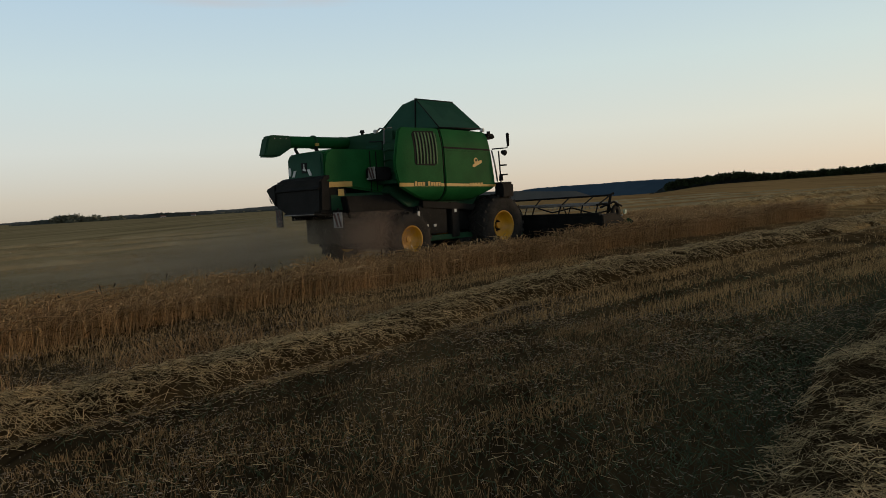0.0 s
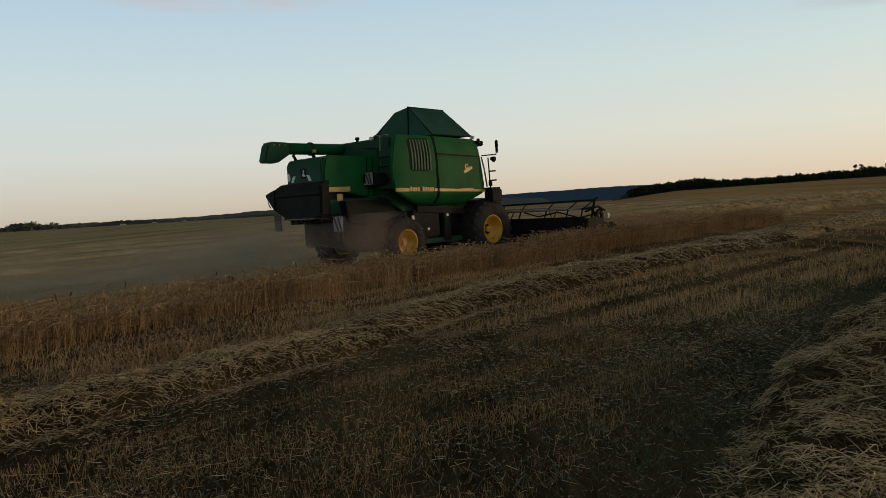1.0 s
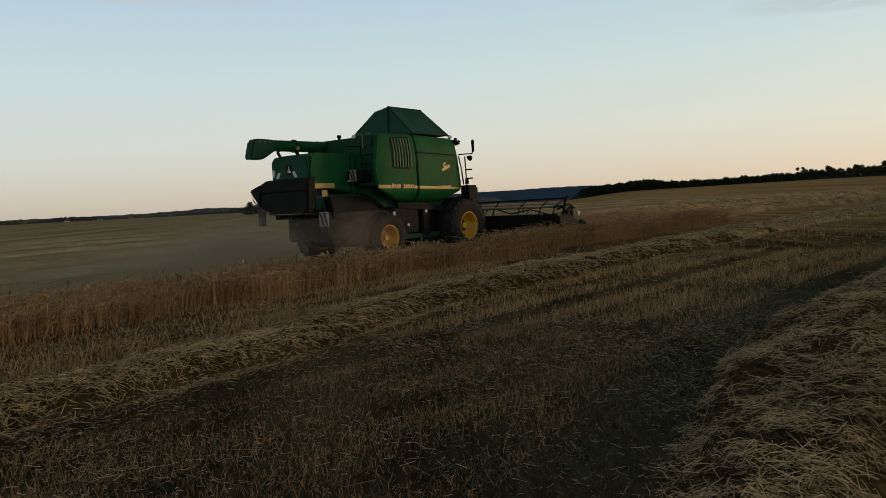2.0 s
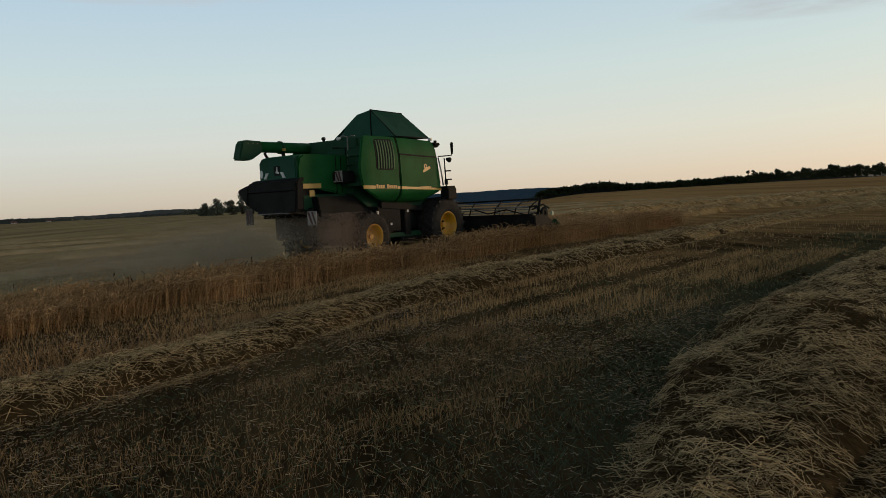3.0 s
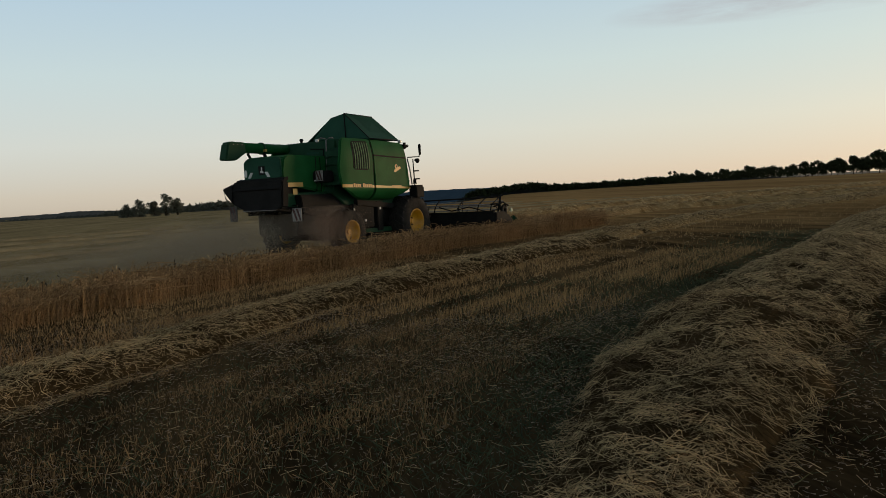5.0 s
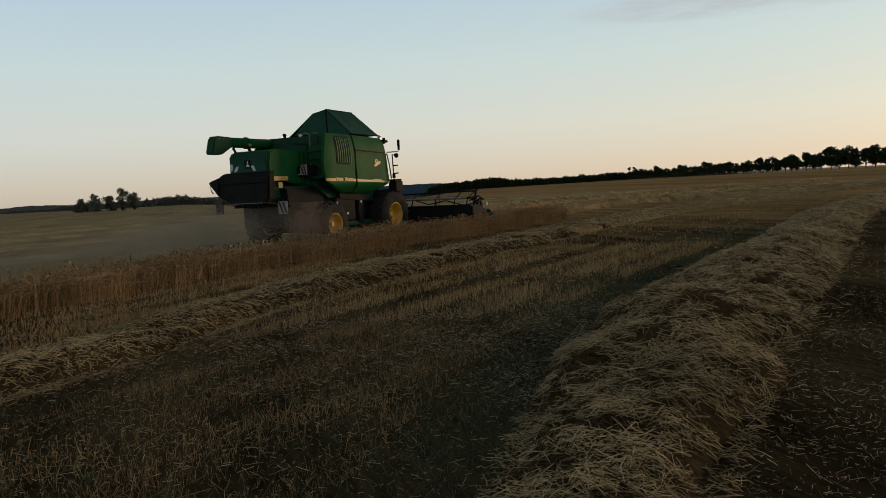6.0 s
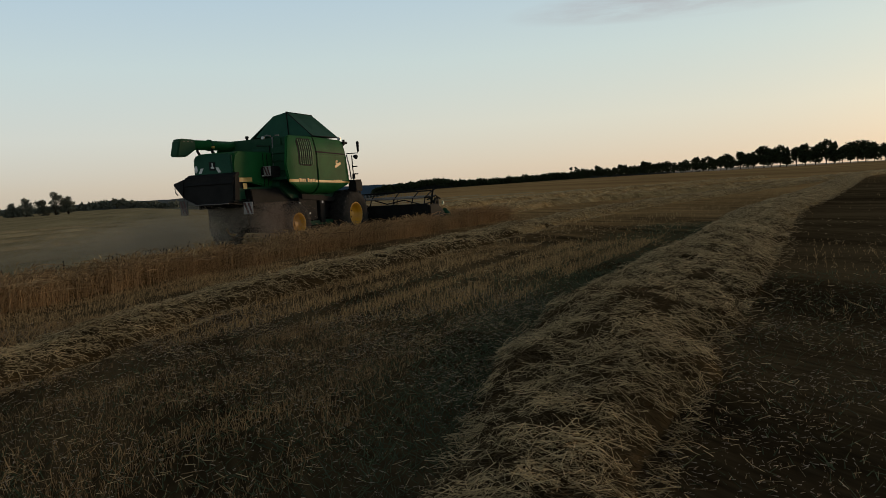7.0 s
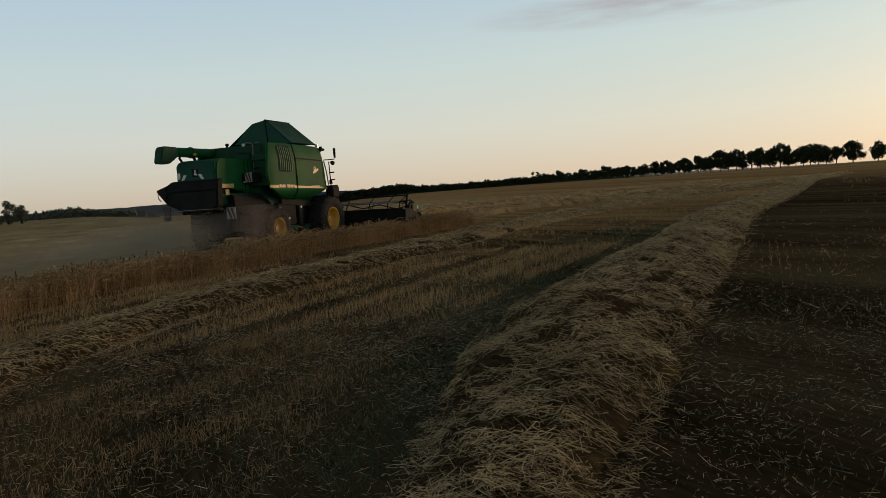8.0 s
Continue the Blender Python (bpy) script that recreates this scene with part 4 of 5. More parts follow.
def build_combine():
    rig = new("combine_harvester")
    tagged(rig, "large green combine harvester with yellow wheels cutting barley", "combine harvester")
    # core
    part("body", slab([(-0.1, 1.95), (0.5, 1.55), (2.9, 1.45), (3.4, 1.95), (3.22, 3.56), (1.4, 3.585), (0.15, 3.52), (0.1, 2.3)], -1.04, 1.04, 0.02), DARK_GREEN, rig)
    part("chassis", slab([(-1.3, 1.35), (0.6, 0.95), (3.9, 0.75), (4.2, 1.5), (0.2, 1.9), (-1.4, 1.9)], -0.95, 0.95, 0.02), BLACK, rig)
    rear_out = [(0.02, 3.48), (0.14, 3.58), (1.45, 3.57), (1.45, 1.67), (0.95, 1.69), (0.55, 1.78), (0.2, 1.92), (-0.04, 2.04), (-0.13, 2.2), (-0.2, 2.5), (-0.2, 2.75), (-0.12, 3.1)]
    front_out = [(1.475, 3.57), (3.16, 3.50), (3.26, 3.42), (3.31, 3.0), (3.40, 2.4), (3.44, 2.0), (3.38, 1.93), (2.72, 1.65), (1.475, 1.66)]
    for side in (1, -1):
        a, b = (1.40, 1.50) if side > 0 else (-1.50, -1.40)
        face = 1.50 * side
        rear = part("rear_side_panel", bowed(slab(rear_out, a, b, 0.03), side), GREEN, rig, "glossy green steel side panel")
        front = part("front_side_panel", bowed(slab(front_out, a, b, 0.03), side), GREEN, rig, "glossy green steel side panel")

        def skin(name, outline, depth, mat, parent, bevel=0.004, label="", base=0.0):
            x0, x1 = sorted((face + side * (base - 0.02), face + side * (base + depth)))
            return part(name, bowed(slab(outline, x0, x1, bevel), side), mat, parent, label)
        grille = skin("grille", [(0.43, 2.66), (0.50, 2.60), (1.12, 2.58), (1.20, 2.65), (1.29, 3.40), (1.22, 3.49), (0.52, 3.48), (0.44, 3.40)], 0.006, BLACK, rear, 0.003, "dark air intake grille")
        for k in range(7):
            y = 0.50 + 0.113 * k
            skin("slat", [(y, 2.63), (y + 0.052, 2.63), (y + 0.078, 3.45), (y + 0.026, 3.45)], 0.022, SLAT, grille, 0.006)
        skin("belt_line", [(1.49, 3.03), (3.27, 2.965), (3.27, 3.01), (1.49, 3.085)], 0.005, BLACK, front, 0.002)
        skin("upper_rib", [(1.49, 2.985), (3.26, 2.925), (3.27, 2.965), (1.49, 3.03)], 0.020, GREEN, front, 0.008)
        skin("lower_bulge", [(1.49, 1.70), (2.70, 1.69), (3.34, 1.95), (3.40, 2.25), (3.1, 2.36), (2.6, 2.45), (2.0, 2.49), (1.49, 2.49)], 0.022, GREEN, front, 0.016)
        skin("stripe", [(-0.10, 2.07), (1.43, 2.035), (1.43, 2.115), (-0.10, 2.165)], 0.004, STRIPE, rear, 0, "yellow stripe")
        skin("stripe", [(1.49, 2.03), (3.42, 1.965), (3.42, 2.025), (1.49, 2.11)], 0.026, STRIPE, front, 0, "yellow stripe")
        back = skin("name_plate", [(0.36, 2.062), (1.31, 2.042), (1.31, 2.165), (0.36, 2.185)], 0.007, DARK_GREEN, rear, 0.002, "dark plate with yellow bars for lettering")
        for k in range(10):
            if k == 4:
                continue
            y, z = 0.385 + 0.092 * k, 2.070 - 0.002 * k
            skin("lettering_bar", [(y, z), (y + 0.072, z), (y + 0.072, z + (0.115 if k in (0, 5) else 0.095)), (y, z + (0.115 if k in (0, 5) else 0.095))], 0.011, STRIPE, back, 0)
        for k in range(5):
            skin("lettering_bar", [(2.36 + 0.11 * k, 2.035), (2.44 + 0.11 * k, 2.033), (2.44 + 0.11 * k, 2.09), (2.36 + 0.11 * k, 2.092)], 0.030, STRIPE, front, 0)
        badge = skin("badge", [(2.55, 2.53), (2.61, 2.52), (2.92, 2.64), (2.91, 2.70), (2.86, 2.71), (2.55, 2.59)], 0.006, STRIPE, front, 0, "cream and yellow badge, a plain slanting shape")
        skin("badge_disc", [(2.68 + 0.075 * math.cos(t * 0.5236), 2.70 + 0.08 * math.sin(t * 0.5236)) for t in range(12)], 0.004, STRIPE, badge, 0)
        skin("badge_dot", [(2.69 + 0.035 * math.cos(t * 0.785), 2.71 + 0.04 * math.sin(t * 0.785)) for t in range(8)], 0.007, DARK_GREEN, badge, 0)
        part("rubber_seal", bowed(block(*sorted((face - side * 0.08, face - side * 0.012)), 1.452, 1.473, 1.68, 3.56, 0.002), side), BLACK, rig)
    part("work_lamp", block(1.30, 1.42, 3.10, 3.20, 3.50, 3.60, 0.02), LAMP_GLASS, rig, "small white work lamp")

    # grain tank covers, folded up to a ridge
    def sheet(name, pts, thick=0.03, label=""):
        bm = bmesh.new()
        vs = [bm.verts.new(p) for p in pts]
        f = bm.faces.new(vs)
        bm.normal_update()
        n = f.normal.copy()
        if n.z < 0:
            n = -n
        low = [bm.verts.new(Vector(p) - n * thick) for p in pts]
        bm.faces.new(low[::-1])
        for i in range(len(pts)):
            j = (i + 1) % len(pts)
            bm.faces.new((vs[i], low[i], low[j], vs[j]))
        bmesh.ops.recalc_face_normals(bm, faces=bm.faces)
        return part(name, bm, COVER, rig, label)
    pk, pf = (0.15, 1.80, 4.52), (0.30, 3.10, 4.46)
    pl, lf = (-0.38, 1.76, 4.42), (-0.45, 3.06, 4.36)
    cr, cl = (1.40, 1.46, 3.59), (-1.38, 1.52, 3.60)
    fr, fl = (1.27, 3.24, 3.60), (-1.35, 3.24, 3.60)
    mid = (0.42, 1.50, 3.66)
    sheet("tank_cover", [pk, pf, fr, cr], label="dull green sloping tank cover")
    sheet("tank_cover", [lf, pl, cl, fl], label="dull green sloping tank cover")
    sheet("tank_cover", [pl, lf, pf, pk], label="dull green sloping tank cover")
    sheet("tank_gusset", [pk, cr, mid], label="dark green end panel of the tank")
    sheet("tank_gusset", [pl, pk, mid, (-1.0, 1.5, 3.72)], label="dark green end panel of the tank")
    sheet("tank_gusset", [pf, lf, fl, fr], label="dark green end panel of the tank")
    part("tank_seam", pipe([(0.15, 1.785, 4.53), (0.42, 1.485, 3.66)], 0.018, 6), BLACK, rig)
    part("tank_rim", pipe([pk, pf], 0.02, 6, pipe([pk, cr], 0.016, 6, pipe([cr, fr], 0.02, 6))), BLACK, rig)

    # engine deck behind the tank
    part("engine_deck", slab([(0.16, 2.25), (1.45, 2.25), (1.45, 3.60), (0.90, 3.60), (0.20, 3.55)], -1.06, 1.20, 0.03), DARK_GREEN, rig)
    part("engine_hatch", slab([(-0.10, 2.72), (0.42, 2.70), (0.42, 3.22), (-0.10, 3.24)], 0.135, 0.165, 0.012, "y"), COVER, rig)
    part("deck_post", pipe([(0.78, 0.02, 2.25), (0.80, 0.05, 3.55), (0.90, 0.10, 3.60), (1.0, 0.14, 3.60)], 0.020, 8), STEEL, rig)
    part("deck_post", pipe([(0.60, 0.10, 2.25), (0.62, 0.12, 3.28), (0.1, 0.12, 3.32)], 0.018, 8), BLACK, rig)
    part("intake_cap", pipe([(-0.42, 0.30, 3.52), (-0.42, 0.30, 3.60), (-0.42, 0.30, 3.62), (-0.42, 0.30, 3.68)], [0.04, 0.04, 0.07, 0.05], 12), BLACK, rig)
    part("deck_rail", pipe([(0.30, 0.22, 3.58), (0.45, 0.22, 3.64), (0.62, 0.22, 3.60)], 0.022, 8), STEEL, rig)
    part("lamp", pipe([(0.38, 0.16, 3.56), (0.38, 0.08, 3.56)], 0.05, 12), LAMP_GLASS, rig)
    part("recess_wall", slab([(0.02, 2.25), (0.16, 2.25), (0.16, 3.30), (0.02, 3.20)], 0.74, 1.30, 0.01), DARK_GREEN, rig, "dusty green wall of the engine bay")
    for z in (2.45, 2.75, 3.0):
        part("bay_pipe", pipe([(0.80, -0.02, z), (1.05, -0.04, z + 0.04), (1.26, -0.01, z)], 0.022, 8), DARK_GREEN, rig)
    part("tool_box", block(0.25, 1.10, -0.55, -0.02, 2.26, 2.60, 0.04), BLACK, rig)
    part("tail_lamp", block(0.78, 0.98, -0.60, -0.555, 2.29, 2.33, 0.01), WHITE, rig)
    warning_board(rig, 0.88, 1.14, -0.60, 2.29, 2.60, "dusty striped warning board")
    part("step_plate", block(0.30, 1.38, -0.20, 0.30, 2.16, 2.25, 0.015), DARK_GREEN, rig)

    # rear hood
    hood_out = [(-0.84, 1.95), (0.74, 1.95), (0.74, 2.92), (0.66, 3.04), (-0.74, 3.08), (-0.84, 2.95)]
    part("rear_hood", slab([(-1.86, 2.25), (-0.15, 1.95), (0.12, 1.95), (0.12, 3.06), (-1.60, 3.08), (-1.76, 3.0), (-1.84, 2.7)], -0.84, 0.72, 0.045), GREEN, rig, "rounded green hood over the straw walkers")
    part("hood_back", slab([(-0.80, 2.24), (0.69, 2.24), (0.68, 2.98), (0.6, 3.02), (-0.68, 3.03), (-0.80, 2.9)], -1.885, -1.80, 0.03, "y"), COVER, rig, "dark green rear plate of the hood")
    emblem = part("emblem", slab([(-0.17, 2.52), (0.07, 2.52), (0.09, 2.80), (-0.19, 2.81)], -1.897, -1.87, 0.02, "y"), BLACK, rig, "dark emblem plate with a plain yellow mark")
    part("mark", slab([(-0.10, 2.60), (0.03, 2.58), (0.03, 2.62), (-0.02, 2.66), (-0.02, 2.76), (-0.06, 2.76), (-0.06, 2.66), (-0.10, 2.64)], -1.903, -1.897, 0, "y"), WHITE, emblem)
    for x in (-0.56, 0.22):
        lean = 0.10 if x < 0 else -0.10
        part("reflector", slab([(x - 0.05, 2.46), (x + 0.06, 2.46), (x + 0.06 + lean, 2.62), (x - 0.05 + lean, 2.62)], -1.900, -1.87, 0.004, "y"), WHITE, rig)
    part("speed_plate", slab([(-0.70 + 0.06 * math.cos(t * 0.5236), 2.60 + 0.11 * math.sin(t * 0.5236)) for t in range(12)], -1.900, -1.87, 0.003, "y"), WHITE, rig)
    part("hood_stripe", block(0.71, 0.734, -1.78, -1.02, 2.14, 2.27, 0.003), STRIPE, rig, "yellow stripe")
    part("hood_seam", block(0.70, 0.729, -0.42, -0.39, 2.0, 3.02, 0.003), BLACK, rig)
    part("hood_seam", block(0.70, 0.729, -0.22, -0.19, 2.0, 3.02, 0.003), BLACK, rig)
    part("sticker", block(0.72, 0.738, -1.47, -1.29, 1.92, 2.09, 0.003), STRIPE, rig, "small yellow warning sticker")
    part("hood_skirt", block(-0.80, 0.71, -1.70, 0.1, 1.55, 1.97, 0.02), DARK_GREEN, rig)

    # straw chopper with its side plates
    part("chopper", slab([(-1.02, 2.36), (0.98, 2.34), (0.92, 1.55), (0.75, 1.50), (-0.45, 1.46), (-1.08, 1.72), (-1.20, 2.08)], -2.16, -1.86, 0.05, "y"), BLACK, rig, "black straw chopper housing")
    part("chopper_drum", slab([(-1.9, 2.2), (-1.2, 2.1), (-1.1, 1.5), (-1.9, 1.46)], -0.86, 0.70, 0.03), BLACK, rig)
    part("chopper_lip", slab([(-2.25, 1.56), (-1.5, 1.44), (-1.45, 1.40), (-2.27, 1.50)], -0.52, 0.80, 0.006), BLACK, rig)
    part("tray_edge", pipe([(-0.50, -2.28, 1.50), (0.80, -2.28, 1.50)], 0.014, 6), STEEL, rig, "bare steel edge of the tray")
    part("chopper_hood", slab([(-1.84, 2.44), (-2.02, 2.40), (-2.22, 2.10), (-2.17, 2.08), (-1.98, 2.30), (-1.84, 2.33)], -0.98, 0.94, 0.012), BLACK, rig, "folded black hood plate of the chopper")
    part("chopper_flap", slab([(-1.02, 1.75), (-1.38, 2.15), (-1.34, 2.2), (-0.98, 2.3)], -2.2, -2.16, 0.004, "y"), BLACK, rig)
    part("hook", pipe([(-1.30, -2.1, 2.10), (-1.42, -2.1, 2.08), (-1.40, -2.1, 1.92), (-1.32, -2.1, 1.84)], 0.018, 6), STEEL, rig)
    for k in range(5):
        part("deflector_vane", block(-0.6 + 0.3 * k, -0.58 + 0.3 * k, -2.0, -1.45, 1.36, 1.52, 0.004), BLACK, rig)
    warning_board(rig, 1.02, 1.36, -1.86, 1.15, 1.52, "dusty striped warning board")
    warning_board(rig, -1.40, -1.10, -1.95, 1.20, 1.66, "faded striped warning board", FADED_BOARD)
    # Added block standing in for the dark mass of far wheel, axle and shade.
    part("underside_fill", block(-0.75, 0.86, -1.5, -0.45, 0.72, 1.5, 0.05), UNDER_FILL, rig, "brown block added to fill the dark space under the chopper")
    part("axle_housing", block(-0.9, 0.9, -0.4, 0.6, 0.5, 1.2, 0.05), BLACK, rig)
    part("board_bracket", pipe([(0.7, -1.5, 1.6), (1.2, -1.84, 1.6), (1.2, -1.84, 1.4)], 0.02, 6), BLACK, rig)
    part("board_bracket", pipe([(-0.9, -1.5, 1.7), (-1.25, -1.93, 1.72), (-1.25, -1.93, 1.5)], 0.02, 6), BLACK, rig)

    # unloading auger, swung back along the left side
    part("unloading_auger", pipe([(-0.95, 0.4, 3.38), (-0.95, -1.78, 3.39)], 0.155, 20), GREEN, rig, "long green grain unloading tube")
    noz = slab([(-1.70, 3.24), (-1.72, 3.54), (-2.28, 3.56), (-2.40, 3.50), (-2.54, 3.01), (-2.12, 3.00)], -1.11, -0.79, 0.04)
    nozzle = part("spout", noz, DARK_GREEN, rig, "bent spout at the end of the unloading tube")
    for k in range(3):
        part("rivet", pipe([(-0.80, -2.22 + 0.17 * k, 3.47), (-0.775, -2.22 + 0.17 * k, 3.47)], 0.016, 8), STEEL, nozzle)
    part("clamp", pipe([(-0.95, -0.98, 3.39), (-0.95, -0.92, 3.39)], 0.185, 20), DARK_GREEN, rig)
    part("clamp_lug", block(-0.82, -0.74, -1.0, -0.9, 3.28, 3.36, 0.01), STRIPE, rig)
    part("auger_rest", pipe([(-0.75, -0.95, 3.05), (-0.85, -0.95, 3.25)], 0.05, 8), BLACK, rig)
    part("auger_rest", pipe([(-0.85, -1.50, 3.05), (-0.90, -1.56, 3.2), (-0.92, -1.50, 3.25)], 0.04, 8), BLACK, rig)

    # under the side panel
    part("side_frame", block(0.98, 1.18, 1.95, 2.25, 0.65, 1.60, 0.02), BLACK, rig)
    part("side_tank", block(0.92, 1.16, 0.75, 1.80, 0.78, 1.55, 0.03), BLACK, rig)
    part("cross_bar", block(0.90, 1.14, 0.5, 3.2, 0.60, 0.74, 0.02), DARK_GREEN, rig)
    for y, z in ((0.75, 1.32), (1.03, 1.02), (1.32, 1.01), (2.10, 1.42)):
        part("sticker", block(1.15, 1.185 if y < 2 else 1.19, y - 0.04, y + 0.04, z - (0.09 if y in (2.10, 0.75) else 0.035), z + (0.09 if y in (2.10, 0.75) else 0.035), 0.002), WHITE, rig)
    part("drive_pulley", lathe([(1.0, 0.30), (1.06, 0.32), (1.06, 0.1), (1.0, 0.1)], 24), BLACK, rig).matrix_basis = pose(0, 1.25, 1.25)
    part("belt_guard", slab([(0.9, 1.5), (2.8, 1.35), (2.9, 1.5), (0.9, 1.68)], 1.05, 1.2, 0.01), BLACK, rig)

    # axles and wheels
    part("front_axle", pipe([(-1.35, 3.59, 0.85), (1.35, 3.59, 0.85)], 0.16, 14), BLACK, rig)
    part("rear_axle", pipe([(-1.30, 0.13, 0.72), (1.30, 0.13, 0.72)], 0.11, 12), BLACK, rig)
    wheels = [
        (wheel("wheel", 1.30, 3.59, 0.86, 0.90, 0.62, 0.41, 22, rig), 0.90), (wheel("wheel", -1.30, 3.59, 0.86, 0.90, 0.62, 0.41, 22, rig), 0.90),
        (wheel("wheel", 1.36, 0.13, 0.72, 0.72, 0.44, 0.345, 20, rig), 0.72), (wheel("wheel", -1.36, 0.13, 0.72, 0.72, 0.44, 0.345, 20, rig), 0.72),
    ]

    # cab, platform, ladder, mirror
    part("cab_glass", slab([(3.0, 2.05), (3.80, 1.95), (3.88, 2.3), (3.80, 3.28), (3.0, 3.30)], -0.98, 0.96, 0.03), GLASS, rig, "dark tinted cab windows")
    part("cab_roof", slab([(2.95, 3.40), (3.95, 3.34), (4.0, 3.42), (3.8, 3.50), (3.0, 3.49)], -1.15, 1.10, 0.04), BLACK, rig)
    part("cab_pillar", slab([(3.30, 2.0), (3.40, 2.0), (3.42, 3.35), (3.30, 3.40)], 0.98, 1.16, 0.02), BLACK, rig)
    part("roof_lamp", block(1.10, 1.50, 3.22, 3.50, 3.36, 3.45, 0.03), BLACK, rig)
    part("roof_stub", pipe([(1.40, 3.36, 3.45), (1.40, 3.36, 3.52)], 0.05, 10), BLACK, rig)
    part("mirror_arm", pipe([(1.45, 3.42, 3.02), (1.60, 3.62, 3.03), (1.68, 3.80, 3.04), (1.69, 3.83, 3.30)], 0.018, 8), BLACK, rig)
    part("mirror", slab([(1.66, 3.10), (1.73, 3.08), (1.74, 3.44), (1.68, 3.47), (1.64, 3.42)], 3.80, 3.86, 0.015, "y"), BLACK, rig)
    part("side_lamp", pipe([(1.66, 3.60, 2.92), (1.66, 3.72, 2.90), (1.66, 3.74, 2.90)], [0.05, 0.085, 0.06], 12), BLACK, rig)
    part("hand_rail", pipe([(1.50, 3.34, 2.98), (1.56, 3.38, 2.6), (1.58, 3.44, 2.1)], 0.022, 8), STEEL, rig)
    part("hand_rail", pipe([(1.62, 3.50, 2.95), (1.62, 3.52, 2.5), (1.62, 3.54, 2.08)], 0.02, 8), BLACK, rig)
    for z, a in ((2.55, 3.76), (2.28, 3.78)):
        part("rail_rung", pipe([(1.62, 3.50, z), (1.66, a, z + 0.01)], 0.022, 8), BLACK, rig)
    part("beacon_lamp", pipe([(1.62, 3.55, 2.12), (1.62, 3.55, 2.26), (1.62, 3.55, 2.30)], [0.06, 0.055, 0.03], 10), BLACK, rig)
    part("platform", block(1.0, 1.72, 3.45, 3.88, 2.02, 2.08, 0.01), BLACK, rig)
    part("battery_box", block(1.40, 1.72, 3.50, 3.95, 1.66, 2.02, 0.02), BLACK, rig)

    # feeder house and cutting header
    part("feeder_house", slab([(4.0, 1.0), (4.1, 1.75), (5.4, 1.15), (5.5, 0.35)], -0.75, 0.75, 0.02), DARK_GREEN, rig)
    part("header_back", slab([(5.38, 0.25), (5.38, 0.98), (5.48, 0.98), (5.52, 0.5), (6.7, 0.22), (6.7, 0.16)], -3.80, 3.60, 0.008), BLACK, rig, "dark rear sheet and floor of the header")
    part("header_beam", block(-3.80, 3.60, 5.36, 5.50, 0.98, 1.06, 0.012), BLACK, rig)
    auger = pipe([(-3.7, 5.95, 0.62), (3.5, 5.95, 0.62)], 0.19, 16)
    for k in range(180):
        a0, a1 = k * 0.42, (k + 1) * 0.42
        x0, x1 = -3.65 + k * 0.0397, -3.65 + (k + 1) * 0.0397
        if abs(x0) < 0.6:
            continue
        q = [auger.verts.new((x, 5.95 + r * math.cos(a), 0.62 + r * math.sin(a))) for x, r, a in ((x0, 0.18, a0), (x0, 0.32, a0), (x1, 0.32, a1), (x1, 0.18, a1))]
        auger.faces.new(q)
    part("auger", auger, STEEL, rig, "steel feeding auger")
    reel = part("reel", pipe([(-3.65, 0, 0), (3.45, 0, 0)], 0.06, 10), BLACK, rig, "turning reel with tine bars")
    reel.matrix_basis = pose(0, 6.35, 0.92)
    for k in range(6):
        a = k * math.pi / 3
        c, s = math.cos(a) * 0.46, math.sin(a) * 0.46
        bat = pipe([(-3.62, c, s), (3.42, c, s)], 0.022, 6)
        for i in range(46):
            x = -3.58 + i * 0.154
            pipe([(x, c, s), (x, c + 0.02, s - 0.17)], 0.006, 4, bat)
        part("reel_bat", bat, BOARD_PALE, reel)
        for x in (-3.5, -1.75, 0, 1.75, 3.35):
            part("reel_spoke", pipe([(x, 0, 0), (x, c, s)], 0.018, 6), BLACK, reel)
    # reel frame above
    part("reel_rail", pipe([(-3.7, 5.75, 1.48), (0, 5.75, 1.50), (3.42, 6.15, 1.53)], 0.028, 8), BLACK, rig)
    part("reel_rail", pipe([(-3.7, 5.55, 1.30), (3.42, 5.6, 1.28)], 0.030, 8), STEEL, rig)
    for x in (-3.7, -2.3, -1.1, 0.1, 1.1, 2.1, 2.9, 3.42):
        part("reel_post", pipe([(x, 5.46, 1.04), (x, 5.58, 1.28), (x, 5.76 + 0.11 * max(0, x), 1.50)], 0.022, 8), BLACK, rig)
    for x in (-3.7, -0.1, 3.42):
        part("reel_arm", pipe([(x, 5.55, 1.28), (x, 6.0, 1.30), (x, 6.38, 0.98)], 0.035, 8), BLACK, rig)
    part("hydraulic_hose", pipe([(1.3, 5.5, 1.25), (1.8, 5.55, 1.1), (2.5, 5.6, 1.22), (3.2, 5.7, 1.02), (3.42, 6.2, 1.1)], 0.022, 8), BLACK, rig)
    for x0, x1 in ((-3.92, -3.80), (3.60, 3.73)):
        part("header_end", slab([(5.35, 0.15), (5.35, 1.0), (5.9, 1.04), (6.4, 0.85), (6.9, 0.42), (7.1, 0.12)], x0, x1, 0.03), BLACK, rig, "dark crop divider at the header's end")
        part("divider_nose", pipe([((x0 + x1) / 2, 6.7, 0.75), ((x0 + x1) / 2, 7.4, 0.40), ((x0 + x1) / 2, 8.0, 0.12)], [0.10, 0.07, 0.02], 10), DARK_GREEN, rig)
    part("end_cap", block(3.70, 3.76, 6.38, 6.54, 0.96, 1.12, 0.03), PALE_PAINT, rig, "pale drive cover at the header's end")
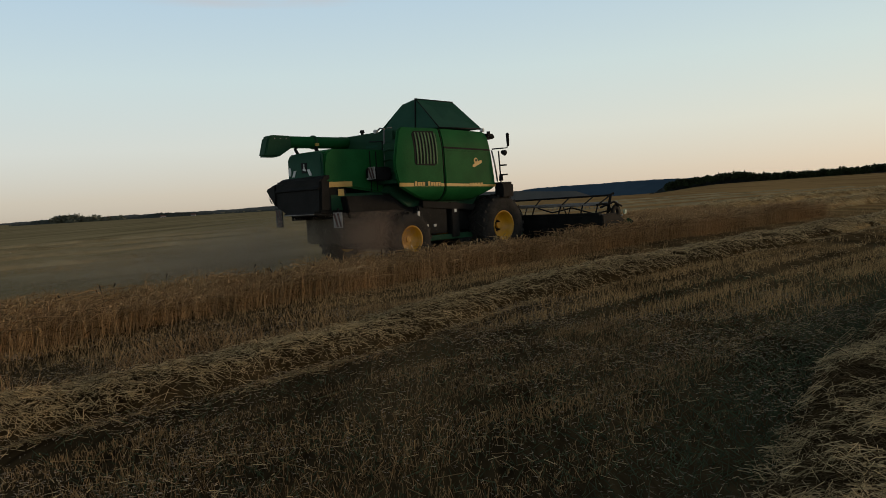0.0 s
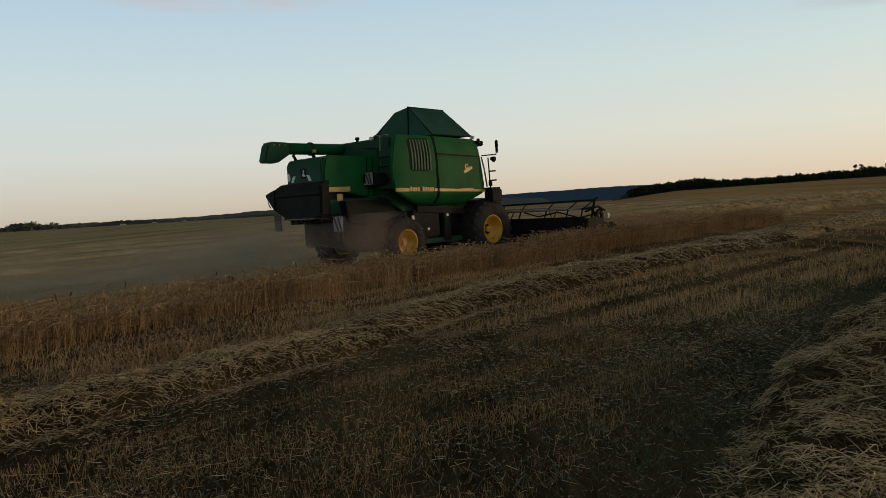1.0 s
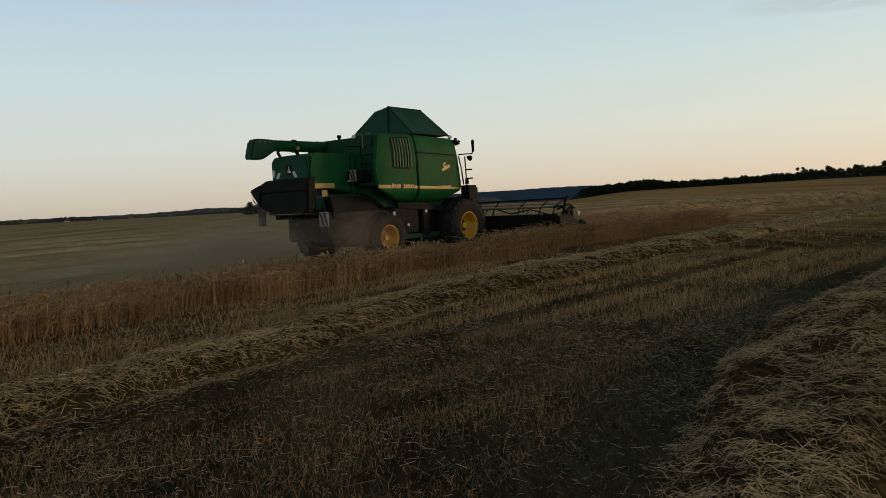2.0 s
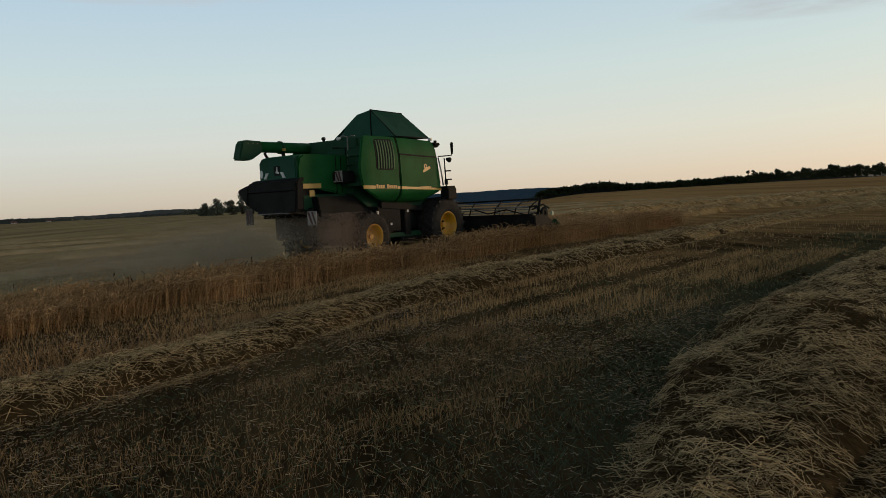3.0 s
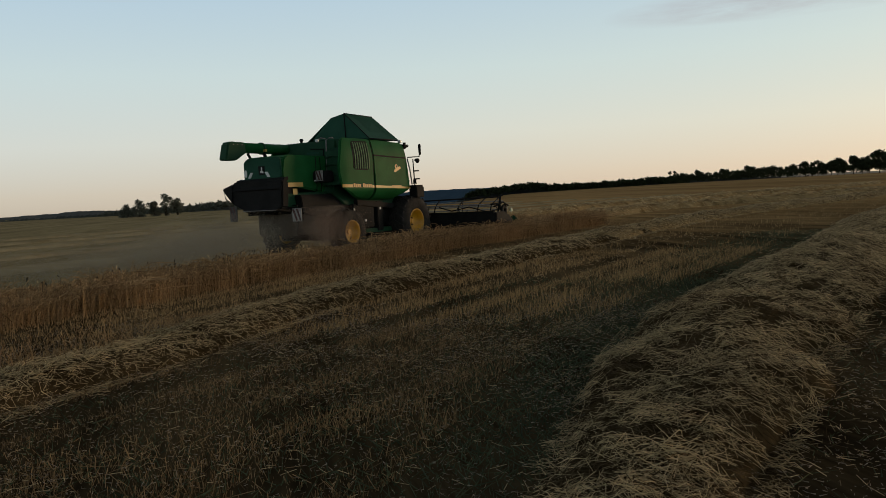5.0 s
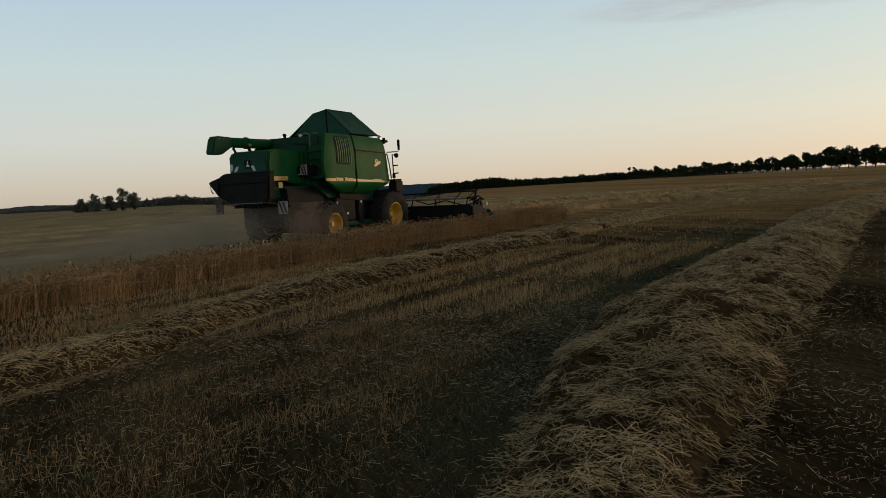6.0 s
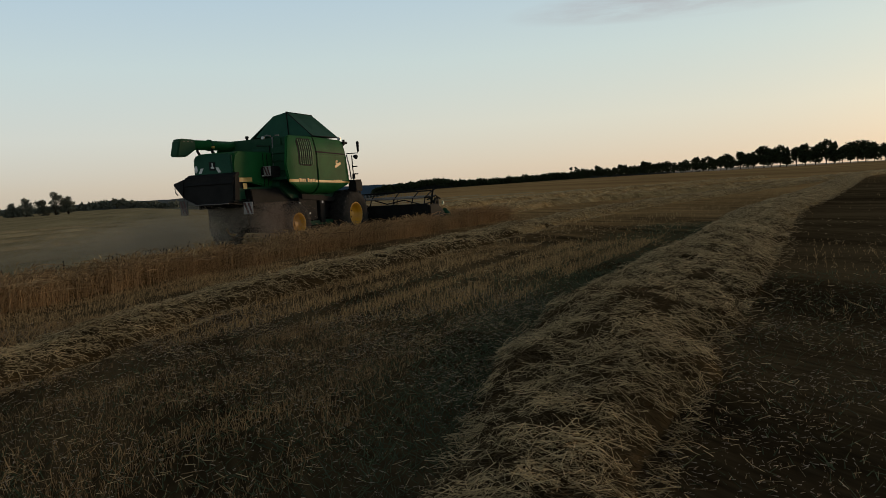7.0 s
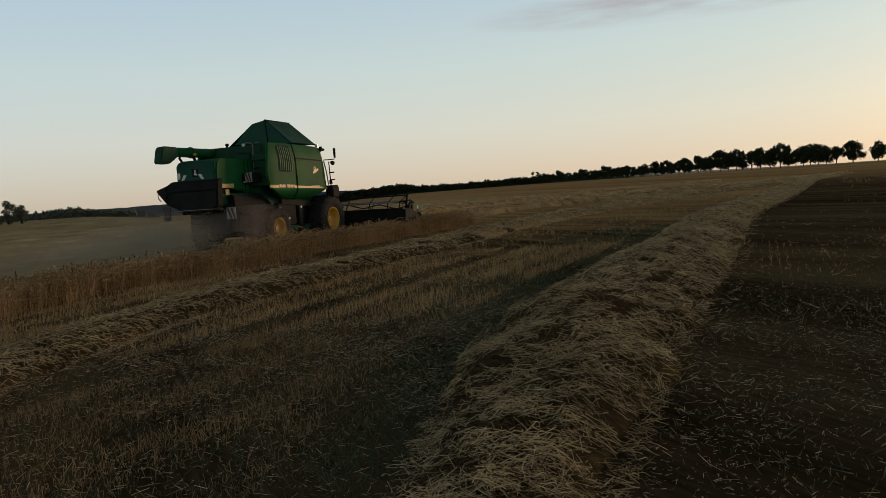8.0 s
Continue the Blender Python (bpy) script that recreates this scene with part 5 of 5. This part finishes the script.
    part("drive_wheel", lathe([(3.50, 0.20), (3.55, 0.22), (3.55, 0.06), (3.50, 0.06)], 20), BLACK, rig).matrix_basis = pose(0, 6.3, 1.05)
    part("end_bracket", pipe([(3.45, 6.0, 1.0), (3.48, 6.15, 1.55), (3.50, 6.25, 1.58)], 0.04, 8), BLACK, rig)
    part("end_bracket", pipe([(3.5, 5.6, 1.2), (3.55, 6.2, 1.34), (3.6, 6.5, 1.2)], 0.03, 8), BLACK, rig)
    part("knife_bar", block(-3.8, 3.6, 6.68, 6.80, 0.14, 0.17, 0.004), STEEL, rig)
    return rig, wheels, reel


PALE_PAINT = material("pale_green_cover", (0.25, 0.35, 0.25), (0.35, 0.45, 0.33), 0.5, 5.0, fine=40.0)
combine, combine_wheels, combine_reel = build_combine()


def dust(count, mean, spread, size, label, mat, tail=0.0):
    """A drifting cloud of fine specks in the harvester's axes."""
    p = np.random.normal(0, 1, (count, 3)) * np.array(spread) + np.array(mean)
    if tail:
        p[:, 1] -= np.random.exponential(tail, count)
        p[:, 2] *= np.exp(0.06 * (p[:, 1] - mean[1]))
    p[:, 2] = np.abs(p[:, 2])
    high = p[:, 2] > 1.5
    p[high, 2] = np.random.uniform(0.05, 1.5, high.sum())
    v = p[:, None, :] + np.random.normal(0, 0.5, (count, 3, 3)) * np.random.uniform(*size, count)[:, None, None]
    f = np.arange(count * 3).reshape(-1, 3)
    return tagged(raw("dust_cloud", v.reshape(-1, 3), f, mat), label, "dust", kind="stuff")


chaff_cloud = dust(400000, (-0.5, -2.3, 0.66), (0.95, 0.55, 0.36), (0.0050, 0.0118), "grey-brown harvest dust trailing behind the machine", DUST, 2.3)
wheel_cloud = dust(190000, (1.44, -0.90, 0.86), (0.22, 0.50, 0.33), (0.0040, 0.0086), "brown dust whirling beside the rear wheel", BROWN_DUST)


def motions():
    base = Vector((-2.04, 20.88, 0)) + N * 0.15
    times = [k * 0.5 for k in range(17)]

    def pace(t, lag=0.0):
        return Matrix.Translation(base + U * (1.112 * t - lag) + Vector((0, 0, -0.09 + 0.011 * t))) @ pose(0, 0, 0, 0, 0, -HEAD)
    walk(combine, [(t, pace(t)) for t in times])
    for ob, radius in combine_wheels:
        x, y, z = ob.matrix_basis.translation
        walk(ob, [(t, pose(x, y, z, -math.degrees(1.112 * t / radius))) for t in times])
    walk(combine_reel, [(t, pose(0, 6.35, 0.92, -64 * t * 2)) for t in times])
    walk(chaff_cloud, [(t, pace(t, 0.12 * math.sin(t * 1.3))) for t in times])
    walk(wheel_cloud, [(t, pace(t, 0.10 * math.sin(t * 2.1 + 1)) @ pose(0, 0, 0.06 * math.sin(t * 1.7))) for t in times])
    # the cutter takes the crop down, band by band, to the height of the stubble
    for s, band in crop_bands:
        hit = (s - 19.5) / 1.112
        start, end = min(max(hit - 0.25, 0.0), 7.9), min(max(hit + 0.55, 0.06), 8.0)
        rows = [(0.0, pose(0, 0, 0))] if start > 0 else []
        rows += [(start, pose(0, 0, 0)), (end, pose(0, 0, -0.58 * (end - start) / 0.8))]
        if end < 8.0:
            rows.append((8.0, pose(0, 0, -0.58)))
        walk(band, rows)


motions()
